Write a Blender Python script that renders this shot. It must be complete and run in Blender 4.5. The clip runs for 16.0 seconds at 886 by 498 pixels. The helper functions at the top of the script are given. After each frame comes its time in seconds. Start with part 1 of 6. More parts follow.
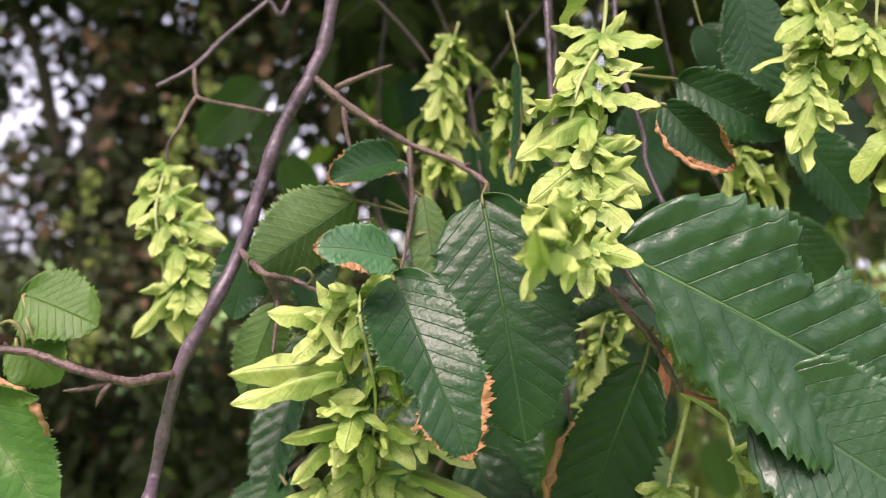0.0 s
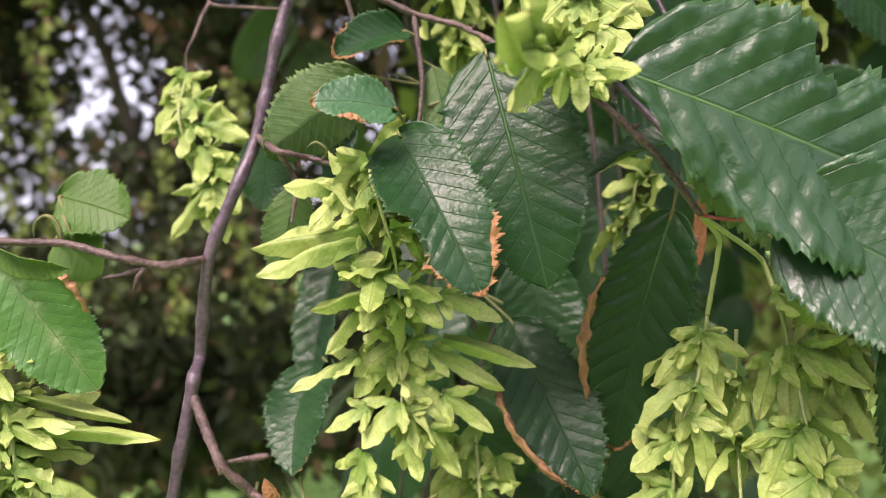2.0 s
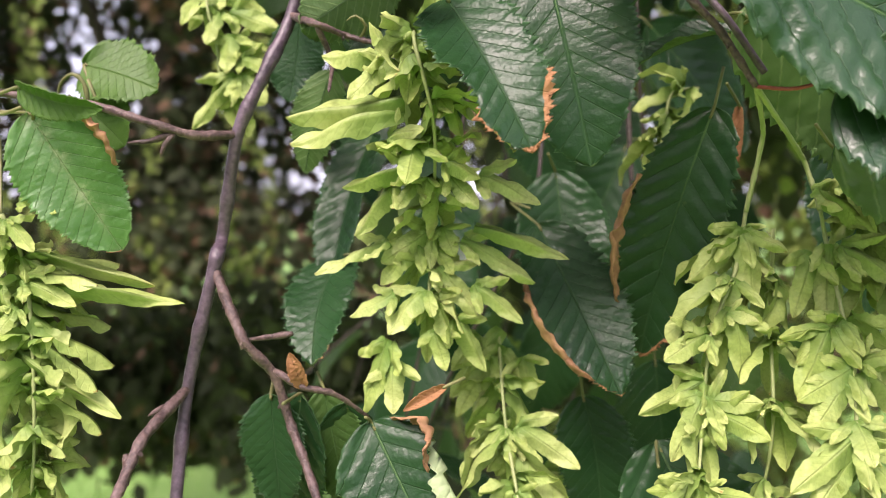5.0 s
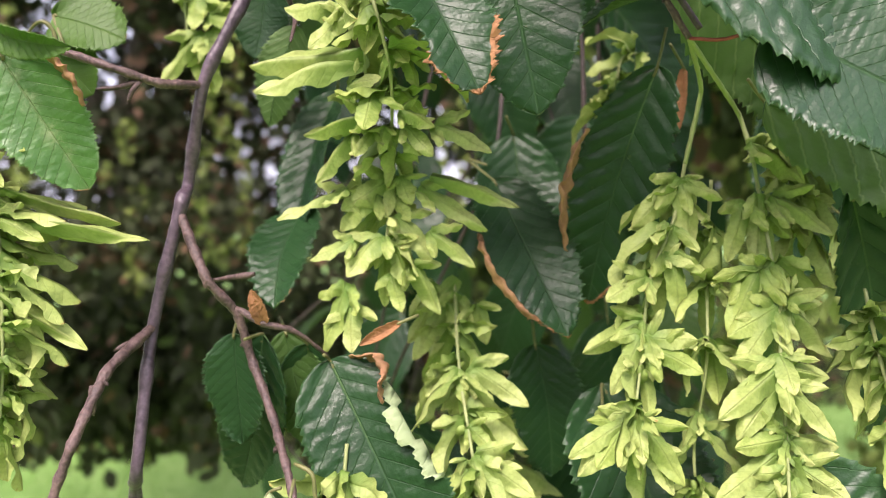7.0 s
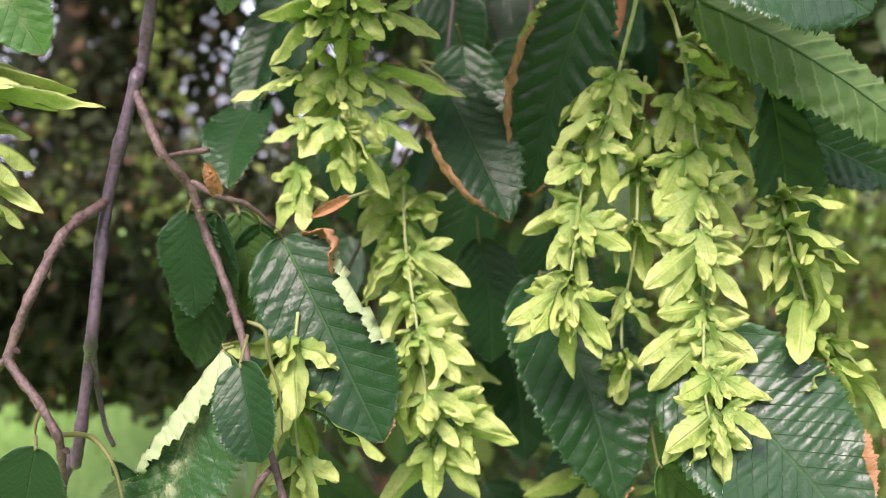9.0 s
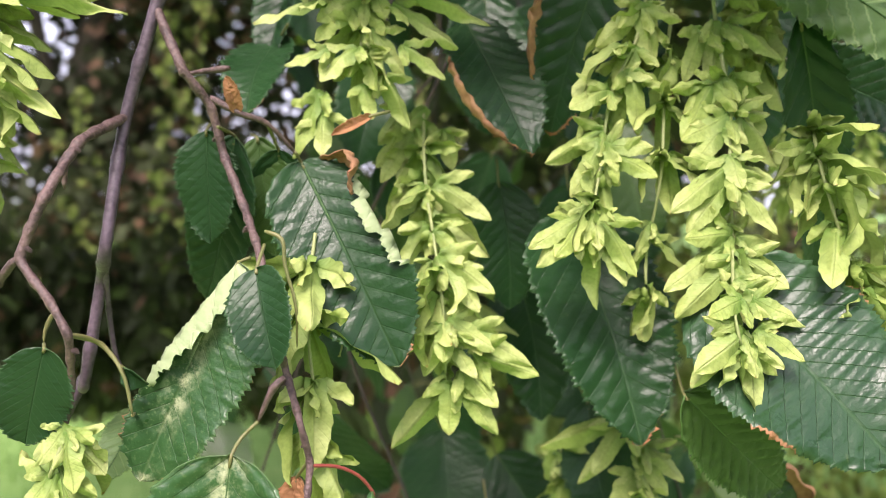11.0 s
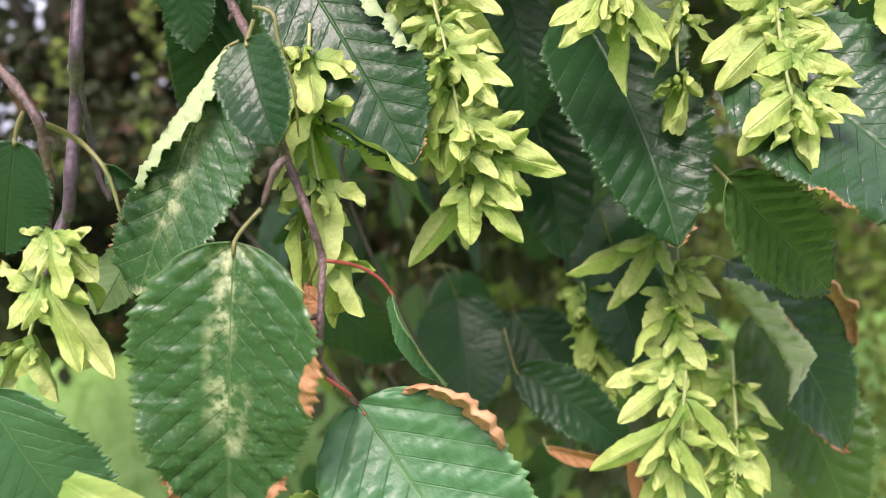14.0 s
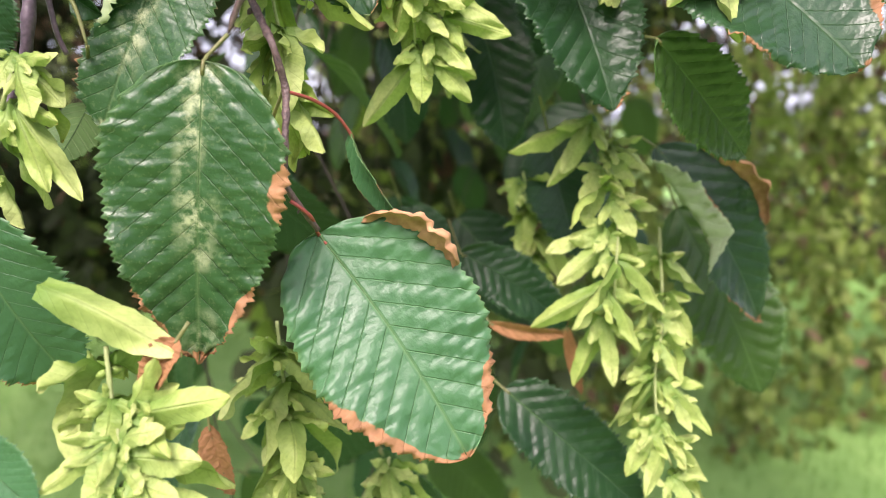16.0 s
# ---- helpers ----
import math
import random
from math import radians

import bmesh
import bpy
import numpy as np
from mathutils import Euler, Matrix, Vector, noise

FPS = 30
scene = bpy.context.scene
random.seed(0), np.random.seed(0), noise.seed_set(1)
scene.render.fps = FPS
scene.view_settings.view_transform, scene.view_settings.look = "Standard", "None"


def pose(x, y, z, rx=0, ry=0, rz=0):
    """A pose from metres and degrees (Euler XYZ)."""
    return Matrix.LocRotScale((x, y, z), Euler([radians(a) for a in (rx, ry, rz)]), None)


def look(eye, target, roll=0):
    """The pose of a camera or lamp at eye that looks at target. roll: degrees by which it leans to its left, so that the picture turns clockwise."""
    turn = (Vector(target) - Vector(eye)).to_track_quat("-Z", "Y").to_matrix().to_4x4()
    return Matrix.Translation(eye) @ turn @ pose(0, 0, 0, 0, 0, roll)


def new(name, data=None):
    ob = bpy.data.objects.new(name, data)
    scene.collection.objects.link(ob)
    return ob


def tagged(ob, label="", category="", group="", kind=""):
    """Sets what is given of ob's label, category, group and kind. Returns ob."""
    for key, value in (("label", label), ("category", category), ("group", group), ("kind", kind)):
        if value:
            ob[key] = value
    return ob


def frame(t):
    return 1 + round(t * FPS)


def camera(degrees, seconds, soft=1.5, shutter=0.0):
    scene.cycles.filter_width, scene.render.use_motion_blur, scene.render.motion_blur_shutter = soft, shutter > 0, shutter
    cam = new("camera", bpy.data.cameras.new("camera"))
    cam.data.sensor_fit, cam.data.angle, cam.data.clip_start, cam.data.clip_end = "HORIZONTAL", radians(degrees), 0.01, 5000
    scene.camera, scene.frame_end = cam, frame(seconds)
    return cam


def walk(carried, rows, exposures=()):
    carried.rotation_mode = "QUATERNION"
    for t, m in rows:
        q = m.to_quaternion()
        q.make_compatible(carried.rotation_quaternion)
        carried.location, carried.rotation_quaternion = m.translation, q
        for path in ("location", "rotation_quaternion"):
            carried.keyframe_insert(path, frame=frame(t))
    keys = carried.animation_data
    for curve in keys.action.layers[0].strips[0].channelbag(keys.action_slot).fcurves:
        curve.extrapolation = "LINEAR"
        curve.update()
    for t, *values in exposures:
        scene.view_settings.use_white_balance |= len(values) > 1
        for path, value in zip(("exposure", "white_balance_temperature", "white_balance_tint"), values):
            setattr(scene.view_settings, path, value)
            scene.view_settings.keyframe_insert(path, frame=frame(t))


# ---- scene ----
cam = camera(62.9, 16.0, soft=1.0)
cam.data.dof.use_dof = True
cam.data.dof.focus_distance = 0.228
cam.data.dof.aperture_fstop = 10.0
PATH = [
    (0, (-0.0034, 0.0025, 1.5978), (0.0283, 2.0013, 1.6294), 0.50),
    (0.5, (0.0083, -0.0095, 1.5901), (0.0412, 1.9886, 1.5443), -0.29),
    (1, (0.0073, -0.0037, 1.5896), (-0.0339, 1.9946, 1.5172), -2.83),
    (1.5, (-0.008, -0.0052, 1.592), (-0.0133, 1.9919, 1.5034), -1.48),
    (2, (0.0155, 0.0045, 1.5648), (-0.1561, 1.9939, 1.4723), -4.86),
    (2.5, (0.0117, -0.0087, 1.5573), (-0.1202, 1.9867, 1.5268), -1.79),
    (3, (0.0094, -0.0018, 1.5502), (-0.154, 1.99, 1.5107), -2.20),
    (3.5, (-0.002, -0.0007, 1.5464), (-0.1815, 1.9894, 1.5058), -2.34),
    (4, (-0.0005, -0.006, 1.5363), (-0.1477, 1.9873, 1.4939), -1.32),
    (4.5, (-0.0066, -0.001, 1.5278), (-0.1467, 1.9927, 1.4722), -1.63),
    (5, (-0.005, 0.0073, 1.5246), (-0.1331, 2.0001, 1.4306), -2.12),
    (7.5, (0.0034, -0.01, 1.5041), (-0.0254, 1.9843, 1.3875), -0.50),
    (8, (0.001, -0.0116, 1.4991), (0.0134, 1.9802, 1.3402), 0.38),
    (8.5, (-0.0028, -0.0086, 1.483), (0.0421, 1.9815, 1.3032), -0.38),
    (9, (0.0034, -0.023, 1.476), (0.0738, 1.9643, 1.277), -0.23),
    (11.5, (-0.0051, -0.0178, 1.424), (0.0436, 1.9765, 1.3097), 0.99),
    (12, (-0.0104, -0.0162, 1.4126), (0.1084, 1.9736, 1.2537), 0.42),
    (12.5, (-0.0126, -0.0185, 1.4105), (0.1246, 1.9657, 1.2079), -0.40),
    (13, (-0.0125, -0.0055, 1.4038), (0.0461, 1.9776, 1.1564), -2.18),
    (13.5, (-0.0155, -0.0019, 1.3975), (0.087, 1.98, 1.1503), -1.50),
    (14, (-0.0075, -0.0006, 1.3864), (0.0456, 1.9771, 1.1035), -2.47),
    (14.5, (-0.0057, -0.0107, 1.3818), (0.0886, 1.9644, 1.0857), -1.78),
    (15, (-0.0023, -0.0104, 1.3691), (0.0832, 1.9559, 1.0207), -1.96),
    (15.5, (-0.006, -0.0191, 1.3487), (0.1693, 1.9482, 1.032), -2.81),
    (16, (-0.0176, -0.0224, 1.3448), (0.2182, 1.933, 1.0047), -1.65),
]
EXPOSURE = [(0, 0.46, 6800, 31), (8, 0.47, 6600, 28), (16, 0.54, 6550, 28)]
walk(cam, [(t, look(eye, target, roll)) for t, eye, target, roll in PATH], EXPOSURE)

# ---- light ----
world = bpy.data.worlds.new("world")
scene.world = world
world.use_nodes = True
wn = world.node_tree
sky = wn.nodes.new("ShaderNodeTexSky")
sky.sky_type, sky.sun_disc = "NISHITA", False
sky.sun_elevation, sky.sun_rotation = radians(55), radians(200)
sky.air_density, sky.dust_density, sky.ozone_density = 1.0, 8.0, 1.0
veil = wn.nodes.new("ShaderNodeMix")  # a thin even cloud cover over the blue
veil.data_type = "RGBA"
veil.inputs[0].default_value = 0.65
veil.inputs[7].default_value = (4.8, 5.2, 5.9, 1)
wn.links.new(sky.outputs[0], veil.inputs[6])
wn.links.new(veil.outputs[2], wn.nodes["Background"].inputs[0])
wn.nodes["Background"].inputs[1].default_value = 0.30
sun = new("sun", bpy.data.lights.new("sun", "SUN"))
sun.data.energy, sun.data.angle, sun.data.color = 3.6, radians(22), (1.0, 0.96, 0.88)
sun.matrix_world = look((-0.9, -2.22, 5.2), (0, 0.25, 1.4))


# ---- materials ----
def nodes_of(name):
    m = bpy.data.materials.new(name)
    m.use_nodes = True
    return m, m.node_tree.nodes, m.node_tree.links, m.node_tree.nodes["Principled BSDF"]


def nd(N, kind, **sets):
    n = N.new("ShaderNode" + kind)
    for k, v in sets.items():
        if k == "op":
            n.operation = v
        elif k == "blend":
            n.blend_type = v
        else:
            n.inputs[int(k[1:])].default_value = v
    return n


def ramp(N, L, src, stops):
    n = N.new("ShaderNodeValToRGB")
    while len(n.color_ramp.elements) < len(stops):
        n.color_ramp.elements.new(0.5)
    for e, (p, c) in zip(n.color_ramp.elements, stops):
        e.position = p
        e.color = (*c, 1) if len(c) == 3 else c
    L.new(src, n.inputs[0])
    return n.outputs[0]


def mixc(N, L, fac, a, b):
    n = N.new("ShaderNodeMix")
    n.data_type = "RGBA"
    for sock, v in ((n.inputs[0], fac), (n.inputs[6], a), (n.inputs[7], b)):
        if isinstance(v, (int, float)):
            sock.default_value = v
        elif isinstance(v, tuple):
            sock.default_value = (*v, 1)
        else:
            L.new(v, sock)
    return n.outputs[2]


def math1(N, L, op, a, b=None, clamp=False):
    n = N.new("ShaderNodeMath")
    n.operation, n.use_clamp = op, clamp
    for sock, v in ((n.inputs[0], a), (n.inputs[1], b)):
        if v is None:
            continue
        if isinstance(v, (int, float)):
            sock.default_value = v
        else:
            L.new(v, sock)
    return n.outputs[0]


def see_through(m, N, L, bsdf, colour, share):
    """Adds the light that passes through a thin blade."""
    tr = N.new("ShaderNodeBsdfTranslucent")
    if isinstance(colour, tuple):
        tr.inputs[0].default_value = (*colour, 1)
    else:
        L.new(colour, tr.inputs[0])
    mx = N.new("ShaderNodeMixShader")
    mx.inputs[0].default_value = share
    L.new(bsdf.outputs[0], mx.inputs[1])
    L.new(tr.outputs[0], mx.inputs[2])
    L.new(mx.outputs[0], N["Material Output"].inputs[0])


def leaf_material(name, blade, blade2, vein, rough, flecks=0.0, through_share=0.2, veinw=0.04, spec=0.5, sidevein=0.55, dry_tint=(0.38, 0.19, 0.085)):
    """A veined leaf face: side veins and midrib by the leaf's own coordinates, fine net between, dry brown where the blade has dried."""
    m, N, L, b = nodes_of(name)
    uv = N.new("ShaderNodeUVMap")
    uv.uv_map = "leaf"
    sp = N.new("ShaderNodeSeparateXYZ")
    L.new(uv.outputs[0], sp.inputs[0])
    across, phase = sp.outputs[0], sp.outputs[1]
    tc = N.new("ShaderNodeTexCoord")
    info = N.new("ShaderNodeObjectInfo")
    fr = math1(N, L, "FRACT", math1(N, L, "ADD", phase, 0.5))
    dist = math1(N, L, "ABSOLUTE", math1(N, L, "SUBTRACT", fr, 0.5))
    side = math1(N, L, "SUBTRACT", 1.0, math1(N, L, "DIVIDE", dist, veinw, True), True)
    mid = math1(N, L, "SUBTRACT", 1.0, math1(N, L, "DIVIDE", math1(N, L, "ABSOLUTE", across), 0.03, True), True)
    veins = math1(N, L, "MAXIMUM", math1(N, L, "MULTIPLY", side, 0.75), mid)
    big = nd(N, "TexNoise", _2=45.0, _3=4.0)
    L.new(tc.outputs["Object"], big.inputs[0])
    fine = nd(N, "TexNoise", _2=900.0, _3=3.0)
    L.new(tc.outputs["Object"], fine.inputs[0])
    net = N.new("ShaderNodeTexVoronoi")
    net.feature = "DISTANCE_TO_EDGE"
    net.inputs["Scale"].default_value = 420.0
    L.new(tc.outputs["Object"], net.inputs[0])
    base = mixc(N, L, ramp(N, L, big.outputs[0], [(0.35, (0, 0, 0)), (0.7, (1, 1, 1))]), blade, blade2)
    base = mixc(N, L, math1(N, L, "MULTIPLY", info.outputs["Random"], 0.35), base, tuple(min(1, c * 1.5) for c in blade2))
    base = mixc(N, L, math1(N, L, "MULTIPLY", ramp(N, L, fine.outputs[0], [(0.45, (0, 0, 0)), (0.7, (1, 1, 1))]), 0.15), base, tuple(c * 1.5 for c in blade))
    lad = math1(N, L, "FRACT", math1(N, L, "ADD", math1(N, L, "MULTIPLY", math1(N, L, "ABSOLUTE", across), 11.0), math1(N, L, "MULTIPLY", big.outputs[0], 3.0)))
    rung = math1(N, L, "SUBTRACT", 1.0, math1(N, L, "DIVIDE", math1(N, L, "ABSOLUTE", math1(N, L, "SUBTRACT", lad, 0.5)), 0.16, True), True)
    base = mixc(N, L, math1(N, L, "MULTIPLY", rung, 0.03), base, vein)
    base = mixc(N, L, math1(N, L, "MULTIPLY", side, sidevein), base, vein)
    base = mixc(N, L, math1(N, L, "MULTIPLY", mid, 0.7), base, vein)
    if flecks:
        fl = nd(N, "TexNoise", _2=140.0, _3=8.0, _4=0.75)
        L.new(tc.outputs["Object"], fl.inputs[0])
        near = nd(N, "TexNoise", _2=38.0, _3=2.0)
        L.new(tc.outputs["Object"], near.inputs[0])
        spots = math1(N, L, "MULTIPLY", ramp(N, L, fl.outputs[0], [(0.46, (0, 0, 0)), (0.6, (1, 1, 1))]), ramp(N, L, near.outputs[0], [(0.42, (0, 0, 0)), (0.60, (1, 1, 1))]))
        close = math1(N, L, "SUBTRACT", 1.0, math1(N, L, "MULTIPLY", math1(N, L, "ABSOLUTE", across), 3.4), True)
        base = mixc(N, L, math1(N, L, "MULTIPLY", math1(N, L, "MULTIPLY", spots, close), flecks), base, (0.56, 0.61, 0.36))
        dots = nd(N, "TexNoise", _2=950.0, _3=1.0)
        L.new(tc.outputs["Object"], dots.inputs[0])
        base = mixc(N, L, math1(N, L, "MULTIPLY", ramp(N, L, dots.outputs[0], [(0.60, (0, 0, 0)), (0.68, (1, 1, 1))]), 0.22 * flecks), base, (0.26, 0.34, 0.15))
    else:
        fl = nd(N, "TexNoise", _2=300.0, _3=2.0)
        L.new(tc.outputs["Object"], fl.inputs[0])
        base = mixc(N, L, math1(N, L, "MULTIPLY", ramp(N, L, fl.outputs[0], [(0.72, (0, 0, 0)), (0.78, (1, 1, 1))]), 0.12), base, (0.3, 0.32, 0.12))
    # a thin pale line follows the margin
    rim = N.new("ShaderNodeAttribute")
    rim.attribute_name = "margin"
    base = mixc(N, L, math1(N, L, "MULTIPLY", math1(N, L, "POWER", rim.outputs["Fac"], 4.0), 0.55), base, tuple(min(1, c * 1.5) for c in vein))
    at = N.new("ShaderNodeAttribute")
    at.attribute_name = "dry"
    dn = nd(N, "TexNoise", _2=260.0, _3=5.0)
    L.new(tc.outputs["Object"], dn.inputs[0])
    dryness = ramp(N, L, math1(N, L, "ADD", at.outputs["Fac"], math1(N, L, "MULTIPLY", math1(N, L, "SUBTRACT", dn.outputs[0], 0.5), 0.7)), [(0.47, (0, 0, 0)), (0.56, (1, 1, 1))])
    brown = mixc(N, L, dn.outputs[0], tuple(c * 0.45 for c in dry_tint), tuple(min(1, c * 1.35) for c in dry_tint))
    col = mixc(N, L, dryness, base, brown)
    L.new(col, b.inputs["Base Color"])
    rg = math1(N, L, "ADD", rough, math1(N, L, "MULTIPLY", dryness, 0.35))
    L.new(math1(N, L, "ADD", rg, math1(N, L, "MULTIPLY", math1(N, L, "SUBTRACT", big.outputs[0], 0.5), 0.3)), b.inputs["Roughness"])
    b.inputs["Specular IOR Level"].default_value = spec
    h = math1(N, L, "ADD", math1(N, L, "MULTIPLY", net.outputs[0], 0.3), math1(N, L, "MULTIPLY", veins, -0.9))
    h = math1(N, L, "ADD", h, math1(N, L, "MULTIPLY", big.outputs[0], 1.2))
    h = math1(N, L, "ADD", h, math1(N, L, "MULTIPLY", fine.outputs[0], 0.35))
    bu = N.new("ShaderNodeBump")
    bu.inputs["Strength"].default_value, bu.inputs["Distance"].default_value = 0.7, 0.0006
    L.new(h, bu.inputs["Height"])
    L.new(bu.outputs[0], b.inputs["Normal"])
    see_through(m, N, L, b, mixc(N, L, dryness, tuple(min(1, c * 2.0) for c in blade2), dry_tint), through_share)
    return m


def plain(name, a, c, rough, scale=300.0, bump=0.3, dist=0.0004, share=0.0, spread=0.25, spec=0.4):
    m, N, L, b = nodes_of(name)
    tc, info = N.new("ShaderNodeTexCoord"), N.new("ShaderNodeObjectInfo")
    n1 = nd(N, "TexNoise", _2=scale, _3=5.0)
    L.new(tc.outputs["Object"], n1.inputs[0])
    n2 = nd(N, "TexNoise", _2=scale * 0.12, _3=3.0)
    L.new(tc.outputs["Object"], n2.inputs[0])
    col = mixc(N, L, ramp(N, L, math1(N, L, "ADD", math1(N, L, "MULTIPLY", n1.outputs[0], 0.5), math1(N, L, "MULTIPLY", n2.outputs[0], 0.5)), [(0.36, (0, 0, 0)), (0.64, (1, 1, 1))]), a, c)
    col = mixc(N, L, math1(N, L, "MULTIPLY", info.outputs["Random"], spread), col, tuple(min(1, v * 1.5) for v in c))
    L.new(col, b.inputs["Base Color"])
    b.inputs["Roughness"].default_value, b.inputs["Specular IOR Level"].default_value = rough, spec
    bu = N.new("ShaderNodeBump")
    bu.inputs["Strength"].default_value, bu.inputs["Distance"].default_value = bump, dist
    L.new(n1.outputs[0], bu.inputs["Height"])
    L.new(bu.outputs[0], b.inputs["Normal"])
    if share:
        see_through(m, N, L, b, col, share)
    return m


def bract_material(name, a, c, tip):
    """Papery bract: greener towards its base, where shading is painted in too, lengthwise veins with a net between
    them.
    """
    m, N, L, b = nodes_of(name)
    uv = N.new("ShaderNodeUVMap")
    uv.uv_map = "leaf"
    sp = N.new("ShaderNodeSeparateXYZ")
    L.new(uv.outputs[0], sp.inputs[0])
    tc, info = N.new("ShaderNodeTexCoord"), N.new("ShaderNodeObjectInfo")
    away = math1(N, L, "ABSOLUTE", sp.outputs[0])
    mid = math1(N, L, "SUBTRACT", 1.0, math1(N, L, "DIVIDE", away, 0.09, True), True)
    # side veins leave the middle one at a slant
    run = math1(N, L, "SUBTRACT", math1(N, L, "MULTIPLY", sp.outputs[1], 9.0), math1(N, L, "MULTIPLY", away, 1.6))
    fr = math1(N, L, "FRACT", run)
    rib = math1(N, L, "SUBTRACT", 1.0, math1(N, L, "DIVIDE", math1(N, L, "ABSOLUTE", math1(N, L, "SUBTRACT", fr, 0.5)), 0.12, True), True)
    cross = nd(N, "TexVoronoi", _2=9.0)
    cross.feature = "DISTANCE_TO_EDGE"
    L.new(tc.outputs["Object"], cross.inputs[0])
    n1 = nd(N, "TexNoise", _2=3.5, _3=5.0)
    L.new(tc.outputs["Object"], n1.inputs[0])
    n2 = nd(N, "TexNoise", _2=22.0, _3=3.0)
    L.new(tc.outputs["Object"], n2.inputs[0])
    # the base end is greener, and darkened further for shade between bracts
    ripe_lit = math1(N, L, "ADD", math1(N, L, "MULTIPLY", sp.outputs[1], 0.55), math1(N, L, "MULTIPLY", n1.outputs[0], 0.6))
    col = mixc(N, L, ramp(N, L, ripe_lit, [(0.30, (0, 0, 0)), (0.80, (1, 1, 1))]), a, c)
    col = mixc(N, L, math1(N, L, "MULTIPLY", math1(N, L, "MULTIPLY", info.outputs["Random"], sp.outputs[1]), 0.75), col, tip)
    col = mixc(N, L, math1(N, L, "MULTIPLY", ramp(N, L, n2.outputs[0], [(0.4, (0, 0, 0)), (0.75, (1, 1, 1))]), 0.3), col, tuple(v * 0.75 for v in a))
    col = mixc(N, L, math1(N, L, "MULTIPLY", math1(N, L, "MAXIMUM", mid, math1(N, L, "MULTIPLY", rib, 0.3)), 0.22), col, tuple(v * 0.6 for v in a))
    edge = ramp(N, L, math1(N, L, "MULTIPLY", n2.outputs[0], math1(N, L, "POWER", sp.outputs[1], 5.0)), [(0.50, (0, 0, 0)), (0.60, (1, 1, 1))])
    col = mixc(N, L, math1(N, L, "MULTIPLY", edge, 0.7), col, (0.4, 0.2, 0.05))
    L.new(col, b.inputs["Base Color"])
    b.inputs["Roughness"].default_value, b.inputs["Specular IOR Level"].default_value = 0.5, 0.3
    bu = N.new("ShaderNodeBump")
    bu.inputs["Strength"].default_value, bu.inputs["Distance"].default_value = 0.6, 0.0007
    h = math1(N, L, "ADD", math1(N, L, "MULTIPLY", cross.outputs[0], 0.8), math1(N, L, "MULTIPLY", rib, -0.18))
    L.new(math1(N, L, "SUBTRACT", h, math1(N, L, "MULTIPLY", mid, 0.8)), bu.inputs["Height"])
    L.new(bu.outputs[0], b.inputs["Normal"])
    see_through(m, N, L, b, col, 0.2)
    return m


UPPER = [
    leaf_material("leaf_dark", (0.010, 0.040, 0.013), (0.017, 0.060, 0.017), (0.050, 0.110, 0.045), 0.34, spec=0.30),
    leaf_material("leaf_mid", (0.032, 0.080, 0.016), (0.05, 0.112, 0.02), (0.12, 0.24, 0.07), 0.45, through_share=0.3),
    leaf_material("leaf_light", (0.058, 0.14, 0.018), (0.085, 0.185, 0.025), (0.12, 0.22, 0.05), 0.5, through_share=0.45),
    leaf_material("leaf_flecked", (0.042, 0.125, 0.028), (0.065, 0.18, 0.034), (0.14, 0.25, 0.08), 0.42, flecks=0.6),
    leaf_material("leaf_stippled", (0.018, 0.062, 0.019), (0.028, 0.09, 0.025), (0.09, 0.17, 0.06), 0.34, flecks=1.0, sidevein=0.4),
    leaf_material("leaf_fresh", (0.036, 0.115, 0.046), (0.050, 0.15, 0.058), (0.13, 0.25, 0.10), 0.43, spec=0.5, sidevein=0.4),
    leaf_material("leaf_glossy", (0.014, 0.048, 0.018), (0.022, 0.068, 0.023), (0.060, 0.125, 0.055), 0.32, spec=0.45),
]
UNDER = leaf_material("leaf_underside", (0.065, 0.125, 0.04), (0.09, 0.165, 0.05), (0.19, 0.29, 0.11), 0.55, through_share=0.3, veinw=0.08, spec=0.3, sidevein=1.0)
UNDER_PALE = leaf_material("leaf_underside_pale", (0.25, 0.33, 0.17), (0.31, 0.39, 0.20), (0.37, 0.46, 0.25), 0.6, through_share=0.2, veinw=0.08, spec=0.3)
DRY = plain("dry_rim", (0.20, 0.090, 0.042), (0.52, 0.29, 0.15), 0.75, scale=300, bump=0.7, dist=0.0008, share=0.15)
MIDRIB = plain("midrib", (0.040, 0.085, 0.030), (0.065, 0.13, 0.045), 0.7, scale=600, spec=0.2)
STALK_GREEN = plain("stalk_green", (0.10, 0.125, 0.042), (0.17, 0.16, 0.06), 0.5, scale=500)
STALK_RED = plain("stalk_red", (0.20, 0.035, 0.03), (0.30, 0.07, 0.05), 0.45, scale=500)
BRACT = bract_material("bract", (0.125, 0.235, 0.040), (0.365, 0.46, 0.115), (0.56, 0.62, 0.25))
NUT = plain("nutlet", (0.15, 0.24, 0.045), (0.24, 0.33, 0.08), 0.45, scale=700, share=0.1)
RACHIS = plain("rachis", (0.19, 0.245, 0.085), (0.29, 0.33, 0.135), 0.55, scale=700)
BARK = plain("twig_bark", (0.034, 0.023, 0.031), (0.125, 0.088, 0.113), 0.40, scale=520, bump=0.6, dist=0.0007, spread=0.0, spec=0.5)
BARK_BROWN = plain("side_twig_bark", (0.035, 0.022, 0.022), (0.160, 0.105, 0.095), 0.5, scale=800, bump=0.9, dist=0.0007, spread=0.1)
